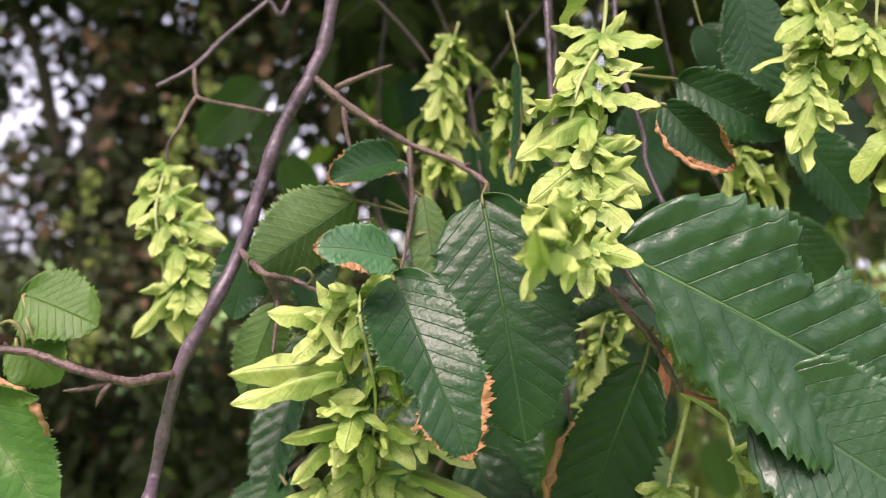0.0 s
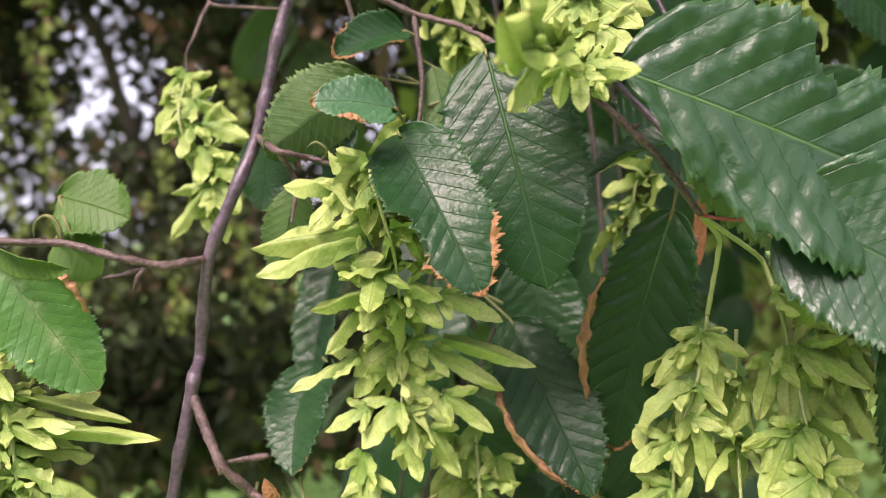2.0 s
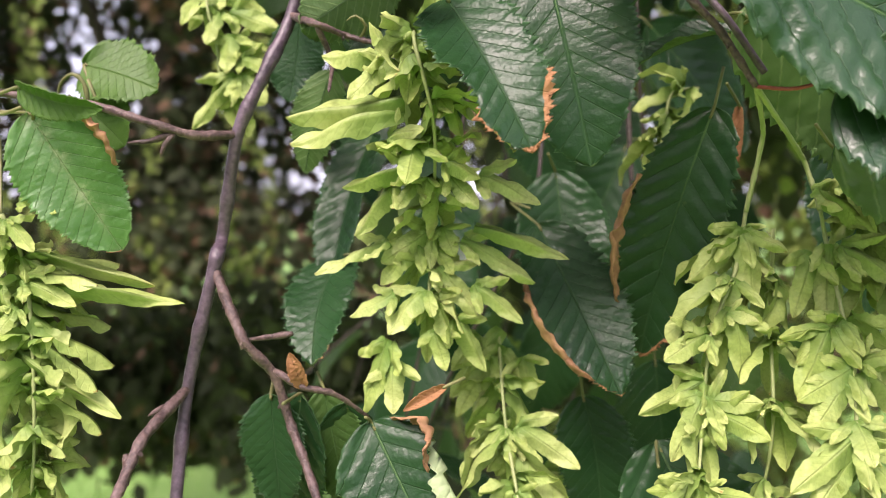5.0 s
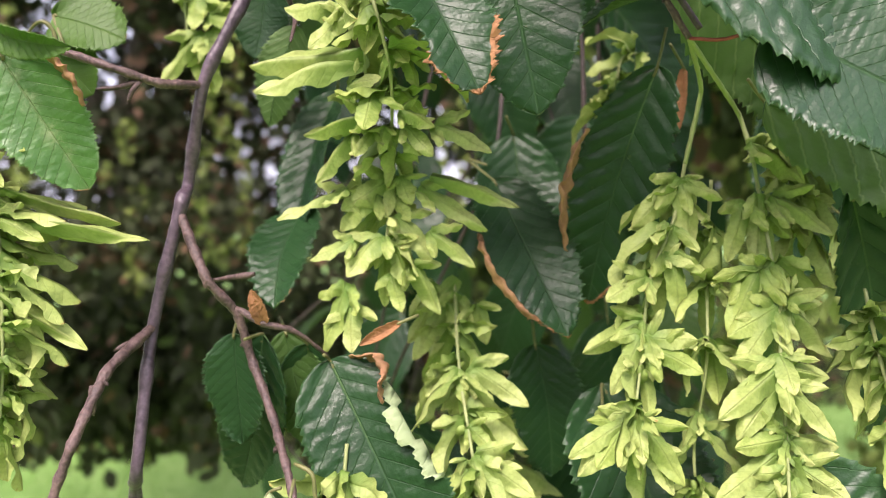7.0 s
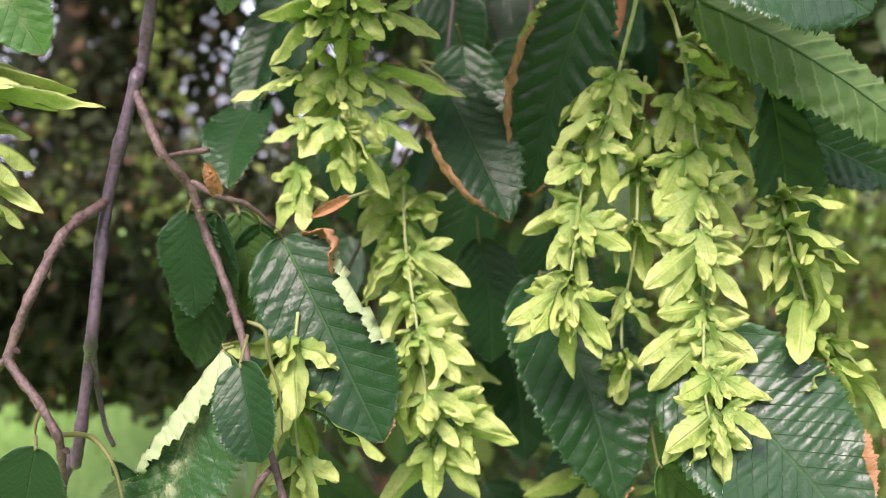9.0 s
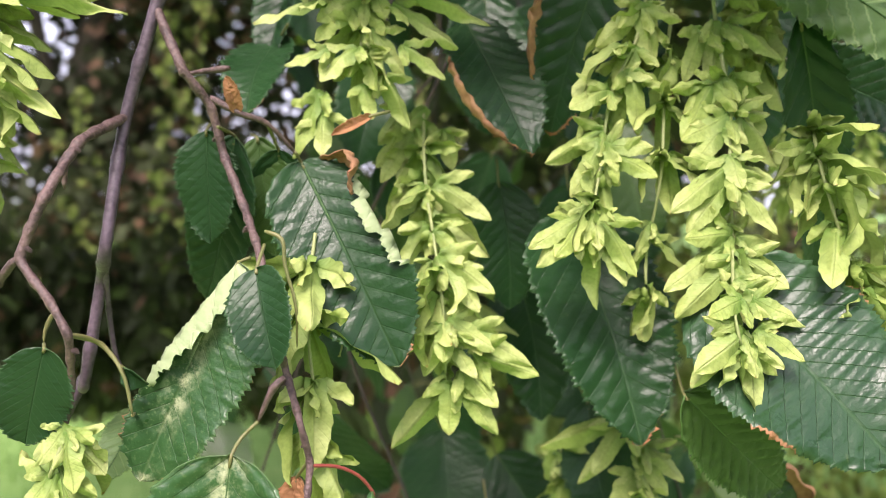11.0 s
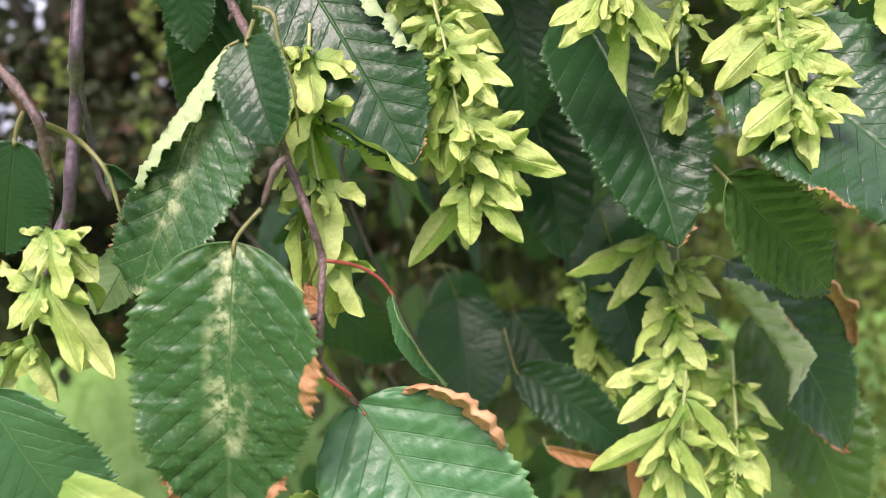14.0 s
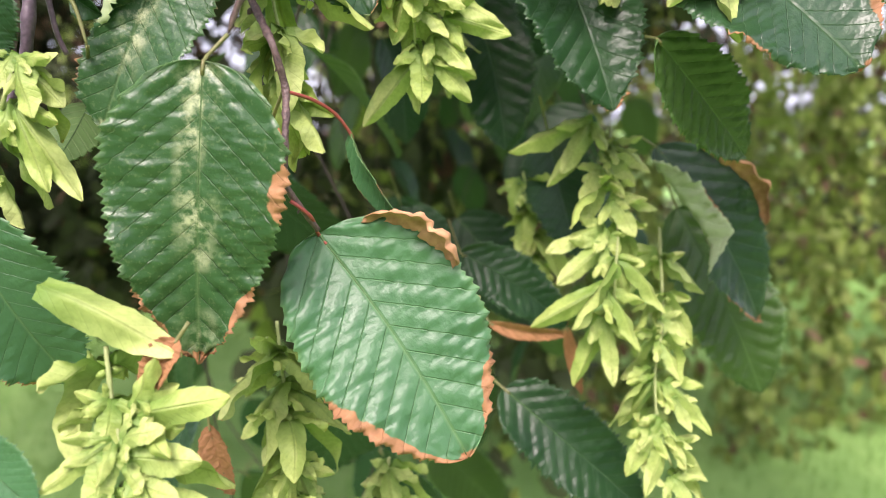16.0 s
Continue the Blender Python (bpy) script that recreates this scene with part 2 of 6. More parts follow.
# copy of the twig bark, darkened: shade deep in the crown as colour
BARK_SHADED = plain("shaded_twig_bark", (0.022, 0.016, 0.015), (0.07, 0.052, 0.045), 0.6, scale=520, bump=0.6, dist=0.0007, spread=0.1)
TRUNK = plain("trunk_bark", (0.030, 0.026, 0.02), (0.10, 0.085, 0.06), 0.9, scale=18, bump=1.0, dist=0.03)
# far leaf with daylight put into its colour, paler than the next
FAR_LIT = plain("far_lit_leaf", (0.18, 0.24, 0.065), (0.28, 0.35, 0.11), 0.6, scale=6, share=0.25, spread=0.0, spec=0.1)
# the same far leaf darkened, canopy shade put into its colour
FAR_SHADED = plain("far_shaded_leaf", (0.034, 0.044, 0.024), (0.085, 0.105, 0.050), 0.6, scale=6, share=0.15, spread=0.0, spec=0.1)
FAR_LIGHT = plain("far_fruit", (0.21, 0.29, 0.06), (0.32, 0.40, 0.10), 0.6, scale=6, share=0.25, spread=0.0)
FAR_BROWN = plain("far_dead_leaf", (0.10, 0.060, 0.036), (0.22, 0.125, 0.070), 0.7, scale=6, share=0.1, spread=0.0)
LAWN = plain("lawn", (0.16, 0.31, 0.075), (0.25, 0.42, 0.12), 0.9, scale=6, bump=0.8, dist=0.03, spread=0.0)
GRASS = plain("grass_blade", (0.12, 0.28, 0.05), (0.22, 0.40, 0.09), 0.6, scale=8, share=0.2, spread=0.0)


# ---- helpers for shapes ----
def mesh_object(name, verts, faces, materials, parent=None, label="", uv=None, attr=None, slots=None):
    me = bpy.data.meshes.new(name)
    me.from_pydata([tuple(v) for v in verts], [], faces)
    for m in materials:
        me.materials.append(m)
    if slots is not None:
        me.polygons.foreach_set("material_index", slots)
    if uv is not None:
        layer = me.uv_layers.new(name="leaf")
        loops = np.empty(len(me.loops), dtype=np.int32)
        me.loops.foreach_get("vertex_index", loops)
        layer.data.foreach_set("uv", np.asarray(uv, dtype=np.float32)[loops].ravel())
    for key, values in (attr or {}).items():
        a = me.attributes.new(key, "FLOAT", "POINT")
        a.data.foreach_set("value", np.asarray(values, dtype=np.float32))
    me.polygons.foreach_set("use_smooth", [True] * len(me.polygons))
    me.update()
    ob = new(name, me)
    if parent is not None:
        ob.parent = parent
    if label:
        ob["label"] = label
    return ob


def smooth_line(points, step, stiff=0.0):
    """Points along a Catmull-Rom line; stiff draws it towards the straight pieces."""
    p = [np.array(q, float) for q in points]
    p = [2 * p[0] - p[1]] + p + [2 * p[-1] - p[-2]]
    out = []
    for a, b, c, d in zip(p, p[1:], p[2:], p[3:]):
        n = max(2, int(np.linalg.norm(c - b) / step))
        for k in range(n):
            t = k / n
            bent = 0.5 * (2 * b + (c - a) * t + (2 * a - 5 * b + 4 * c - d) * t * t + (3 * b - a - 3 * c + d) * t ** 3)
            out.append(bent + stiff * (b + (c - b) * t - bent))
    out.append(p[-2])
    return np.array(out)


def tube(points, r0, r1, step=0.002, sides=9, lumps=0.06, node_gap=0.0, seed=0, taper_end=False, stiff=0.0):
    """Vertices and faces of a tapered, slightly lumpy stem with swollen nodes."""
    rng = np.random.default_rng(seed)
    c = smooth_line(points, step, stiff)
    t = np.gradient(c, axis=0)
    t /= np.linalg.norm(t, axis=1)[:, None] + 1e-12
    n = len(c)
    u = np.linspace(0, 1, n)
    r = r0 + (r1 - r0) * u
    run = np.r_[0, np.cumsum(np.linalg.norm(np.diff(c, axis=0), axis=1))]
    if node_gap:
        k = node_gap * (0.7 + 0.6 * rng.random(200)).cumsum()
        for q in k[k < run[-1]]:
            r = r * (1 + 0.22 * np.exp(-((run - q) / (1.2 * r0)) ** 2))
    if taper_end:
        r[-1] *= 0.3
        r[0] *= 0.6
    up = np.array([0.31, 0.87, 0.38])
    verts, prev = [], up
    for k in range(n):
        a = prev - t[k] * (prev @ t[k])
        a /= np.linalg.norm(a) + 1e-12
        prev = a
        b = np.cross(t[k], a)
        for s in range(sides):
            w = 2 * math.pi * s / sides
            rr = r[k] * (1 + lumps * rng.normal())
            verts.append(c[k] + rr * (math.cos(w) * a + math.sin(w) * b))
    faces = [(k * sides + s, k * sides + (s + 1) % sides, (k + 1) * sides + (s + 1) % sides, (k + 1) * sides + s) for k in range(n - 1) for s in range(sides)]
    faces += [tuple(range(sides - 1, -1, -1)), tuple((n - 1) * sides + s for s in range(sides))]
    return verts, faces


def thing(name, place, label, category, group=""):
    e = new(name)
    e.empty_display_size = 0.01
    e.location = place
    return tagged(e, label, category, group)


def local(verts, place):
    return np.asarray(verts, float) - np.array(place, float)


# ---- plants ----
def frame_of(base, tip, turn):
    """Axes of a blade from base to tip whose upper face looks towards -y, turned about its length."""
    y = Vector(tip) - Vector(base)
    length = y.length
    y.normalize()
    z = Vector((0, -1, 0.12))
    z = (z - y * z.dot(y)).normalized()
    z.rotate(Matrix.Rotation(radians(turn), 3, y))
    x = y.cross(z)
    return length, np.array(x), np.array(y), np.array(z)


count = [0]


def leaf(label, base, tip, width, turn=0, per=12, fold=12, foldl=None, foldr=None, curl=-0.3, pleat=0.8, veins=11, seed=0, dry=0.0, tone=0, bite=(), rim=(), flap=(), pale=False, stalk=(), redstalk=False, point=(0.5, 0.5), taper=0.66):
    """A hornbeam leaf: doubly toothed ovate blade pleated between its side veins, midrib, stalk and dried rims."""
    rng = np.random.default_rng(seed * 7 + 3)
    length, ex, ey, ez = frame_of(base, tip, turn)
    rows, half = veins * per, 9
    s = np.linspace(0, 1, rows + 1)
    tt = np.linspace(-1, 1, 2 * half + 1)
    S, T = np.meshgrid(s, tt, indexing="ij")
    A, side = np.abs(T), np.sign(T)
    shape = np.maximum(S, 1e-4) ** np.where(T < 0, *point) * np.maximum(1 - S, 0) ** taper
    shape = shape / shape.max(axis=0)[None, :]
    shape = np.maximum(shape, 0.015)
    for sd, a0, a1, depth in bite:
        w = np.clip(1 - np.abs((S - (a0 + a1) / 2) / ((a1 - a0) / 2)) ** 4, 0, 1) * (side == sd)
        shape = shape * (1 - depth * w * (0.9 + 0.1 * np.sin(S * 60)))
    lat = A * shape
    slant = veins * min(0.36, max(0.16, 0.46 * width / length))
    phase = S * veins * 1.0 - slant * lat
    saw = lambda q: (q % 1.0) ** 1.3
    edge = np.clip((A - 0.80) / 0.20, 0, 1) ** 1.5
    bite_depth = min(0.10, 0.0019 / (width / 2))
    toothed = bite_depth * ((saw(phase) - 0.5) + 1.1 * (saw(phase * 3 + 0.2) - 0.5))
    reach = lat + edge * toothed * np.minimum(1, 4 * S) * (0.6 + 0.6 * rng.random())
    wobble = 0.03 * np.sin(S * 9 + rng.random() * 6) * A * A
    dist = (reach + wobble * shape) * width / 2
    fl, frr = radians(fold if foldl is None else foldl), radians(fold if foldr is None else foldr)
    ang = np.where(T < 0, fl, frr)
    # each half rolls up gradually away from the midrib
    X = np.zeros_like(S)
    Z = np.zeros_like(S)
    steps = 14
    for q in range(steps):
        f0 = (q + 0.5) / steps
        g = ang * (0.45 + 0.75 * np.minimum(1, f0 * A * 1.6))
        for sd, start, over, a0, a1, rise in flap:
            # the outer part of one half folded over
            line = start + (1 - start) * np.clip(np.maximum((a0 - S) * 9, (S - a1) * 9), 0, 1) + 0.012 * np.sin(S * 14)
            line = line * np.minimum(1, rise * S + 0.05)
            g = np.where((side == sd) & (f0 * lat > line), radians(over), g)
        X += dist / steps * np.cos(g)
        Z += dist / steps * np.sin(g)
    X *= side
    amp = pleat * 0.0013 * length / 0.08
    env = np.clip(A * 2.6, 0, 1) * (1 - 0.8 * A ** 3)
    Z += amp * (np.abs(np.sin(math.pi * phase)) ** 0.75 - 0.5) * env * np.minimum(1, 3 * (1 - S))
    Z += width * 0.045 * np.sin(S * (6 + 3 * rng.random()) + side * 1.3 + rng.random() * 6) * A ** 2
    Z += width * 0.018 * np.sin(S * 17 + side * 2 + rng.random() * 6) * A ** 3
    # dried edge
    dn = np.array([[noise.noise((a * 5 + seed, (b > 0) * 3.1 + seed * 0.37, 0.5)) for b in tt] for a in s])
    thresh = 1.1 - 0.42 * dry * np.clip(-0.1 + 1.6 * dn + 1.5 * (S - 0.45), 0, 1.3)
    dryness = np.clip(0.5 + (A - thresh) * 4.0, 0, 1) if dry else np.zeros_like(S)
    if dry:
        tipdry = np.clip((S - (1 - 0.10 * dry)) * 12, 0, 1)
        dryness = np.maximum(dryness, tipdry)
    if dry > 2:
        dryness = np.ones_like(S)
    rough = np.array([[noise.noise((a * 26 + seed, b * 5, seed * 0.71)) for b in tt] for a in s])
    Z += dryness * width * 0.055 * rough + (1 - dryness) * amp * 0.8 * rough * A
    Z += amp * 0.07 * np.sin(lat * 40 + 6 * rough) * np.abs(np.sin(math.pi * phase)) * env
    # lengthwise bend
    phi = curl * (s - 0.5)
    cy = np.r_[0, np.cumsum(np.cos((phi[1:] + phi[:-1]) / 2))]
    cz = np.r_[0, np.cumsum(np.sin((phi[1:] + phi[:-1]) / 2))]
    k = length / math.hypot(cy[-1], cz[-1])
    cy, cz = cy * k, cz * k
    my, mz = cy[:, None] - np.sin(phi)[:, None] * Z, cz[:, None] + np.cos(phi)[:, None] * Z
    sway = 0.02 * length * np.sin(s * math.pi) * rng.normal()
    pts = (X + sway[:, None])[..., None] * ex + my[..., None] * ey + mz[..., None] * ez
    cols = 2 * half + 1
    nrm = np.cross(np.gradient(pts, axis=1), np.gradient(pts, axis=0))
    nrm /= np.linalg.norm(nrm, axis=-1, keepdims=True) + 1e-12
    top = pts.reshape(-1, 3)
    low = (pts - 0.00022 * nrm * (1 if (nrm @ ez).mean() > 0 else -1)).reshape(-1, 3)
    n = len(top)
    faces = [(a * cols + b, a * cols + b + 1, (a + 1) * cols + b + 1, (a + 1) * cols + b) for a in range(rows) for b in range(cols - 1)]
    slots = [0] * len(faces)
    faces += [(n + fc[0], n + fc[3], n + fc[2], n + fc[1]) for fc in faces]
    slots += [1] * len(slots)
    for b in (0, cols - 1):
        for a in range(rows):
            q = (a * cols + b, (a + 1) * cols + b, n + (a + 1) * cols + b, n + a * cols + b)
            faces.append(q if b == 0 else tuple(reversed(q)))
            slots.append(0)
    uv = np.stack([lat * side, phase], -1).reshape(-1, 2)
    e = thing("hornbeam_leaf", base, label, "leaf", "hornbeam leaves")
    under = UNDER_PALE if pale else UNDER
    mesh_object("blade", np.vstack([top, low]), faces, [UPPER[tone], under], e, uv=np.vstack([uv, uv]), attr={"dry": np.r_[dryness.ravel(), dryness.ravel()], "margin": np.tile(np.clip((A.ravel() - 0.84) / 0.16, 0, 1), 2)}, slots=slots)
    # midrib along the lower face, showing as a thin keel above
    mid = pts[:: per // 2, half]
    v, f = tube([tuple(q - 0.0003 * ez) for q in mid], 0.00048 * length / 0.08, 0.00015, step=0.004, sides=6, lumps=0.0)
    mesh_object("midrib", v, f, [MIDRIB], e)
    for sd, a0, a1 in rim:
        # a curled strip of dead tissue along the margin
        ii = [q for q in range(rows + 1) if a0 <= s[q] <= a1]
        col = 0 if sd < 0 else cols - 1
        inn = pts[:, half + int(round(sd * half * 0.72))]
        rimline = np.stack([np.convolve(np.pad(pts[:, col, q], 9, mode="edge"), np.ones(19) / 19, "valid") for q in range(3)], 1)
        strip, sf, turns = [], [], 7
        for a in ii:
            edgep, inp = rimline[a], inn[a]
            out = edgep - inp
            w = np.linalg.norm(out) + 1e-9
            out = out / w
            u = (s[a] - a0) / (a1 - a0)
            rad = width * 0.065 * (0.3 + math.sin(math.pi * min(1, max(0, u))) ** 0.6) * (1 + 0.35 * noise.noise((u * 9, seed, 0.3)))
            wob = 0.35 * noise.noise((u * 14, seed * 1.7, 2.0))
            for q in range(turns):
                th = 2.7 * q / (turns - 1) + wob
                strip.append(edgep - out * w * 0.18 + ez * (0.0006 + rad * (1 - math.cos(th))) + out * (rad * math.sin(th)) * (1 + 0.3 * noise.noise((u * 9, 1.0, seed))) + 0.0012 * np.array(noise.noise_vector((u * 11, q * 0.5, seed))))
        for a in range(len(ii) - 1):
            for q in range(turns - 1):
                sf.append((a * turns + q, a * turns + q + 1, (a + 1) * turns + q + 1, (a + 1) * turns + q))
        st = mesh_object("dry_rim", strip, sf, [DRY], e, "dry curled orange-brown margin")
        th = st.modifiers.new("thickness", "SOLIDIFY")
        th.thickness = 0.0003
    if len(stalk):
        line = [tuple(np.array(q) - np.array(base)) for q in stalk] + [tuple(0.25 * (mid[0] - np.zeros(3))), tuple(pts[per // 2, half])]
        v, f = tube(line, 0.00062, 0.00055, step=0.0025, sides=7, lumps=0.03)
        mesh_object("petiole", v, f, [STALK_RED if redstalk else STALK_GREEN], e, "red leaf stalk" if redstalk else "")
    return e


def bract_mesh(seed, bend, cup, lobes=True):
    """A three-lobed papery bract, one unit long: long middle lobe, two short side lobes round the nutlet."""
    rng = np.random.default_rng(seed)
    verts, faces, uv = [], [], []

    def lobe(ang, length, wide, off):
        n, m = 20, 4
        joint = len(verts) > 0
        start = len(verts) - (2 * m + 1 if joint else 0)
        ph = rng.random() * 6
        for a in range(1 if joint else 0, n + 1):
            u = a / n
            w = wide * (0.5 + 0.5 * math.sin(math.pi * (0.12 + u * 0.62))) * max(0, 1 - u ** 4.5) ** 0.6 * (1 + 0.12 * ((u * 6.3 + ph) % 1.0) * min(1, 3 * u) + 0.06 * math.sin(u * 11 + ph))
            w = max(w, 0.012)
            for b in range(-m, m + 1):
                v = b / m
                x, y = v * w, u * length
                z = 1.35 * cup * w * (abs(v) ** 0.8 if ang == 0 else abs(v) ** 1.2) + 0.03 * math.sin(u * 7 + v * 2 + ph) + 0.025 * math.sin(u * 17 + ph + v) * abs(v) + 0.02 * v * math.sin(u * 4 + ph)
                px = x * math.cos(ang) + y * math.sin(ang) + off
                py = -x * math.sin(ang) + y * math.cos(ang)
                th = bend * py
                cy = math.sin(th) / bend if abs(bend) > 1e-3 else py
                cz = -(1 - math.cos(th)) / bend if abs(bend) > 1e-3 else 0
                verts.append((px, cy + z * math.sin(th), cz + z * math.cos(th) + abs(px) * 0.25 * (0 if ang == 0 else 1)))
                uv.append((v, u))
        c = 2 * m + 1
        row = lambda a: 0 if a == 0 else start + a * c
        for a in range(n):
            for b in range(2 * m):
                faces.append((row(a) + b, row(a) + b + 1, row(a + 1) + b + 1, row(a + 1) + b))

    lobe(0.0, 1.0, 0.118 + 0.035 * rng.random(), 0)
    if lobes:
        lobe(0.62 + 0.2 * rng.random(), 0.42 + 0.16 * rng.random(), 0.085, 0.03)
        lobe(-0.62 - 0.2 * rng.random(), 0.42 + 0.16 * rng.random(), 0.085, -0.03)
    me = bpy.data.meshes.new("bract")
    me.from_pydata(verts, [], faces)
    me.materials.append(BRACT)
    layer = me.uv_layers.new(name="leaf")
    for lp in me.loops:
        layer.data[lp.index].uv = uv[lp.vertex_index]
    me.polygons.foreach_set("use_smooth", [True] * len(me.polygons))
    me.update()
    return me


BRACTS = [bract_mesh(q, 0.35 + 0.22 * (q % 6), (0.35 + 0.2 * (q % 4)) * (1 if q % 3 == 2 else -1), q % 7 != 6) for q in range(14)]


def nut_mesh():
    verts, faces, n, m = [], [], 8, 10
    for a in range(n + 1):
        u = a / n
        r = 0.42 * math.sin(math.pi * (0.06 + 0.94 * u)) ** 0.7 * (1 - 0.25 * u)
        for b in range(m):
            w = 2 * math.pi * b / m
            rr = r * (1 + 0.08 * (b % 2))
            verts.append((rr * math.cos(w), u, rr * 0.75 * math.sin(w)))
    for a in range(n):
        for b in range(m):
            faces.append((a * m + b, a * m + (b + 1) % m, (a + 1) * m + (b + 1) % m, (a + 1) * m + b))
    me = bpy.data.meshes.new("nutlet")
    me.from_pydata(verts, [], faces)
    me.materials.append(NUT)
    me.polygons.foreach_set("use_smooth", [True] * len(me.polygons))
    return me


NUTLET = nut_mesh()
BUD = NUTLET.copy()
BUD.name = "bud"
BUD.materials[0] = BARK_BROWN


def piece(name, mesh, parent, place, along, up, size, wide=1.0):
    y = Vector(along).normalized()
    z = Vector(up)
    z = (z - y * z.dot(y)).normalized()
    x = y.cross(z)
    ob = new(name, mesh)
    ob.parent = parent
    m = Matrix((x * size * wide, y * size, z * size)).transposed().to_4x4()
    m.translation = Vector(place)
    ob.matrix_local = m
    return ob


def catkin(label, axis, whorls, size, seed, spread=1.0, many=4, bracts=()):
    """A hanging fruit cluster: rachis, whorls of bracts and a nutlet in the fold of each."""
    rng = np.random.default_rng(seed)
    base = np.array(axis[0])
    e = thing("fruit_cluster", axis[0], label, "fruit cluster", "hornbeam fruit clusters")
    line = smooth_line([np.array(p) - base for p in axis], 0.0015)
    v, f = tube(line[::3], 0.0007, 0.0005, step=0.002, sides=7, lumps=0.05, node_gap=0.008, seed=seed)
    mesh_object("rachis", v, f, [RACHIS], e)
    run = np.r_[0, np.cumsum(np.linalg.norm(np.diff(line, axis=0), axis=1))]
    first = 0.12 if whorls > 3 else 0.05
    turn0 = rng.random() * 6
    for k in range(whorls):
        u = first + (1 - first) * (k + 0.2 * rng.random()) / max(1, whorls - 0.8)
        here = np.array([np.interp(min(u, 1) * run[-1], run, line[:, q]) for q in range(3)])
        ahead = np.array([np.interp(min(u + 0.05, 1.05) * run[-1], run, line[:, q]) for q in range(3)]) - here
        if np.linalg.norm(ahead) < 1e-5:
            ahead = line[-1] - line[-4]
        d = ahead / np.linalg.norm(ahead)
        a = np.cross(d, (0.2, 1, 0.1))
        a /= np.linalg.norm(a)
        b = np.cross(d, a)
        grow = 0.75 + 0.35 * math.sin(math.pi * min(1, 0.25 + 0.6 * u))
        for q in range(many):
            w = turn0 + k * 0.8 + 2 * math.pi * (q + 0.2 * rng.normal()) / many
            r = math.cos(w) * a + math.sin(w) * b
            if len(bracts) and r[1] < -0.2:
                continue
            open_ = radians(min(95, max(12, (62 - 24 * (k / max(1, whorls - 1))) * spread + 12 * rng.normal())))
            y = math.cos(open_) * d + math.sin(open_) * r
            z = math.sin(open_) * -d + math.cos(open_) * r
            z = z + 0.35 * rng.normal() * np.cross(y, z)
            place = here + d * 0.002 * rng.normal() + r * 0.0006
            sz = size * grow * (0.78 + 0.36 * rng.random())
            piece("bract", BRACTS[int(rng.integers(14))], e, place, y, z, sz, 0.9 + 0.35 * rng.random())
            if q % 2 == 0:
                piece("nutlet", NUTLET, e, place + y * 0.0008 - z * 0.0016, y, z, 0.0048 * (0.8 + 0.4 * rng.random()))
    for n, (start, end, wide) in enumerate(bracts):
        # single bracts that stand out from the whorls towards the light
        y = np.array(end) - np.array(start)
        up = np.array((0.25 * rng.normal(), -1, 0.55 + 0.25 * rng.normal()))
        size = np.linalg.norm(y)
        piece("bract", BRACTS[(0, 1, 7, 12, 6, 13)[n % 4 if size < 0.03 else 4 + n % 2]], e, np.array(start) - base, y, up, size * 1.03, wide)
        if n % 2 == 0:
            piece("nutlet", NUTLET, e, np.array(start) - base + y * 0.04 - up / np.linalg.norm(up) * 0.0026, y, up, 0.0048)
    return e


def branch(label, stem, r0, r1, sides, bark=BARK):
    """A stem with its side twigs; each side twig carries its spurs."""
    count[0] += 1
    base = np.array(stem[0])
    e = thing("hanging_branch", stem[0], label, "branch", "hornbeam branches")
    v, f = tube(local(stem, base), r0, r1, sides=12, node_gap=0.030, lumps=0.022, seed=count[0], stiff=0.3, step=0.0014)
    mesh_object("stem", v, f, [bark], e)
    for n, (name, pts, a, b, subs) in enumerate(sides):
        mat = RACHIS if name == "fruit_stalk" else BARK_BROWN
        v, f = tube(local(pts, base), a, b, sides=10, node_gap=0.009, lumps=0.06, seed=count[0] * 10 + n, stiff=0.55, step=0.0012)
        tw = mesh_object(name, v, f, [mat], e)
        line = smooth_line(local(pts, base), 0.002, 0.55)
        for q in range(6, len(line) - 2, 9 + n % 3) if name == "side_twig" else ():
            # small pointed buds and leaf scars at the nodes
            d = line[q + 1] - line[q]
            r = np.cross(d, (0.3 * math.sin(q), 1, 0.5 * math.cos(q * 1.7)))
            r = r / np.linalg.norm(r) * (1 if q % 2 else -1)
            piece("bud", BUD, tw, line[q] + r * b * 0.7, 0.5 * d / np.linalg.norm(d) + r, d, 0.0022 + 0.0009 * math.sin(q))
        for k, q in enumerate(subs):
            thin = isinstance(q[0], float)
            line = local(q[1:] if thin else q, base)
            v, f = tube(line, a * 0.75 * (q[0] if thin else 1), b * 0.62 * (q[0] if thin else 1), sides=8, node_gap=0.006, lumps=0.06, seed=k, taper_end=True)
            mesh_object("spur", v, f, [STALK_GREEN if thin else BARK_BROWN], tw)
    return e


# ---- ground and background ----
def lawn():
    n = 60
    xs = np.linspace(-1, 1, n)
    verts, faces = [], []
    for a in xs:
        for b in xs:
            x, y = math.copysign(abs(a) ** 2.2, a) * 300, 4 + math.copysign(abs(b) ** 2.2, b) * 300
            verts.append((x, y, 0.05 * noise.noise((x * 0.4, y * 0.4, 0))))
    for a in range(n - 1):
        for b in range(n - 1):
            faces.append((a * n + b, (a + 1) * n + b, (a + 1) * n + b + 1, a * n + b + 1))
    return tagged(mesh_object("ground", verts, faces, [LAWN]), "mown green lawn under the trees", "lawn", kind="structure")


lawn()


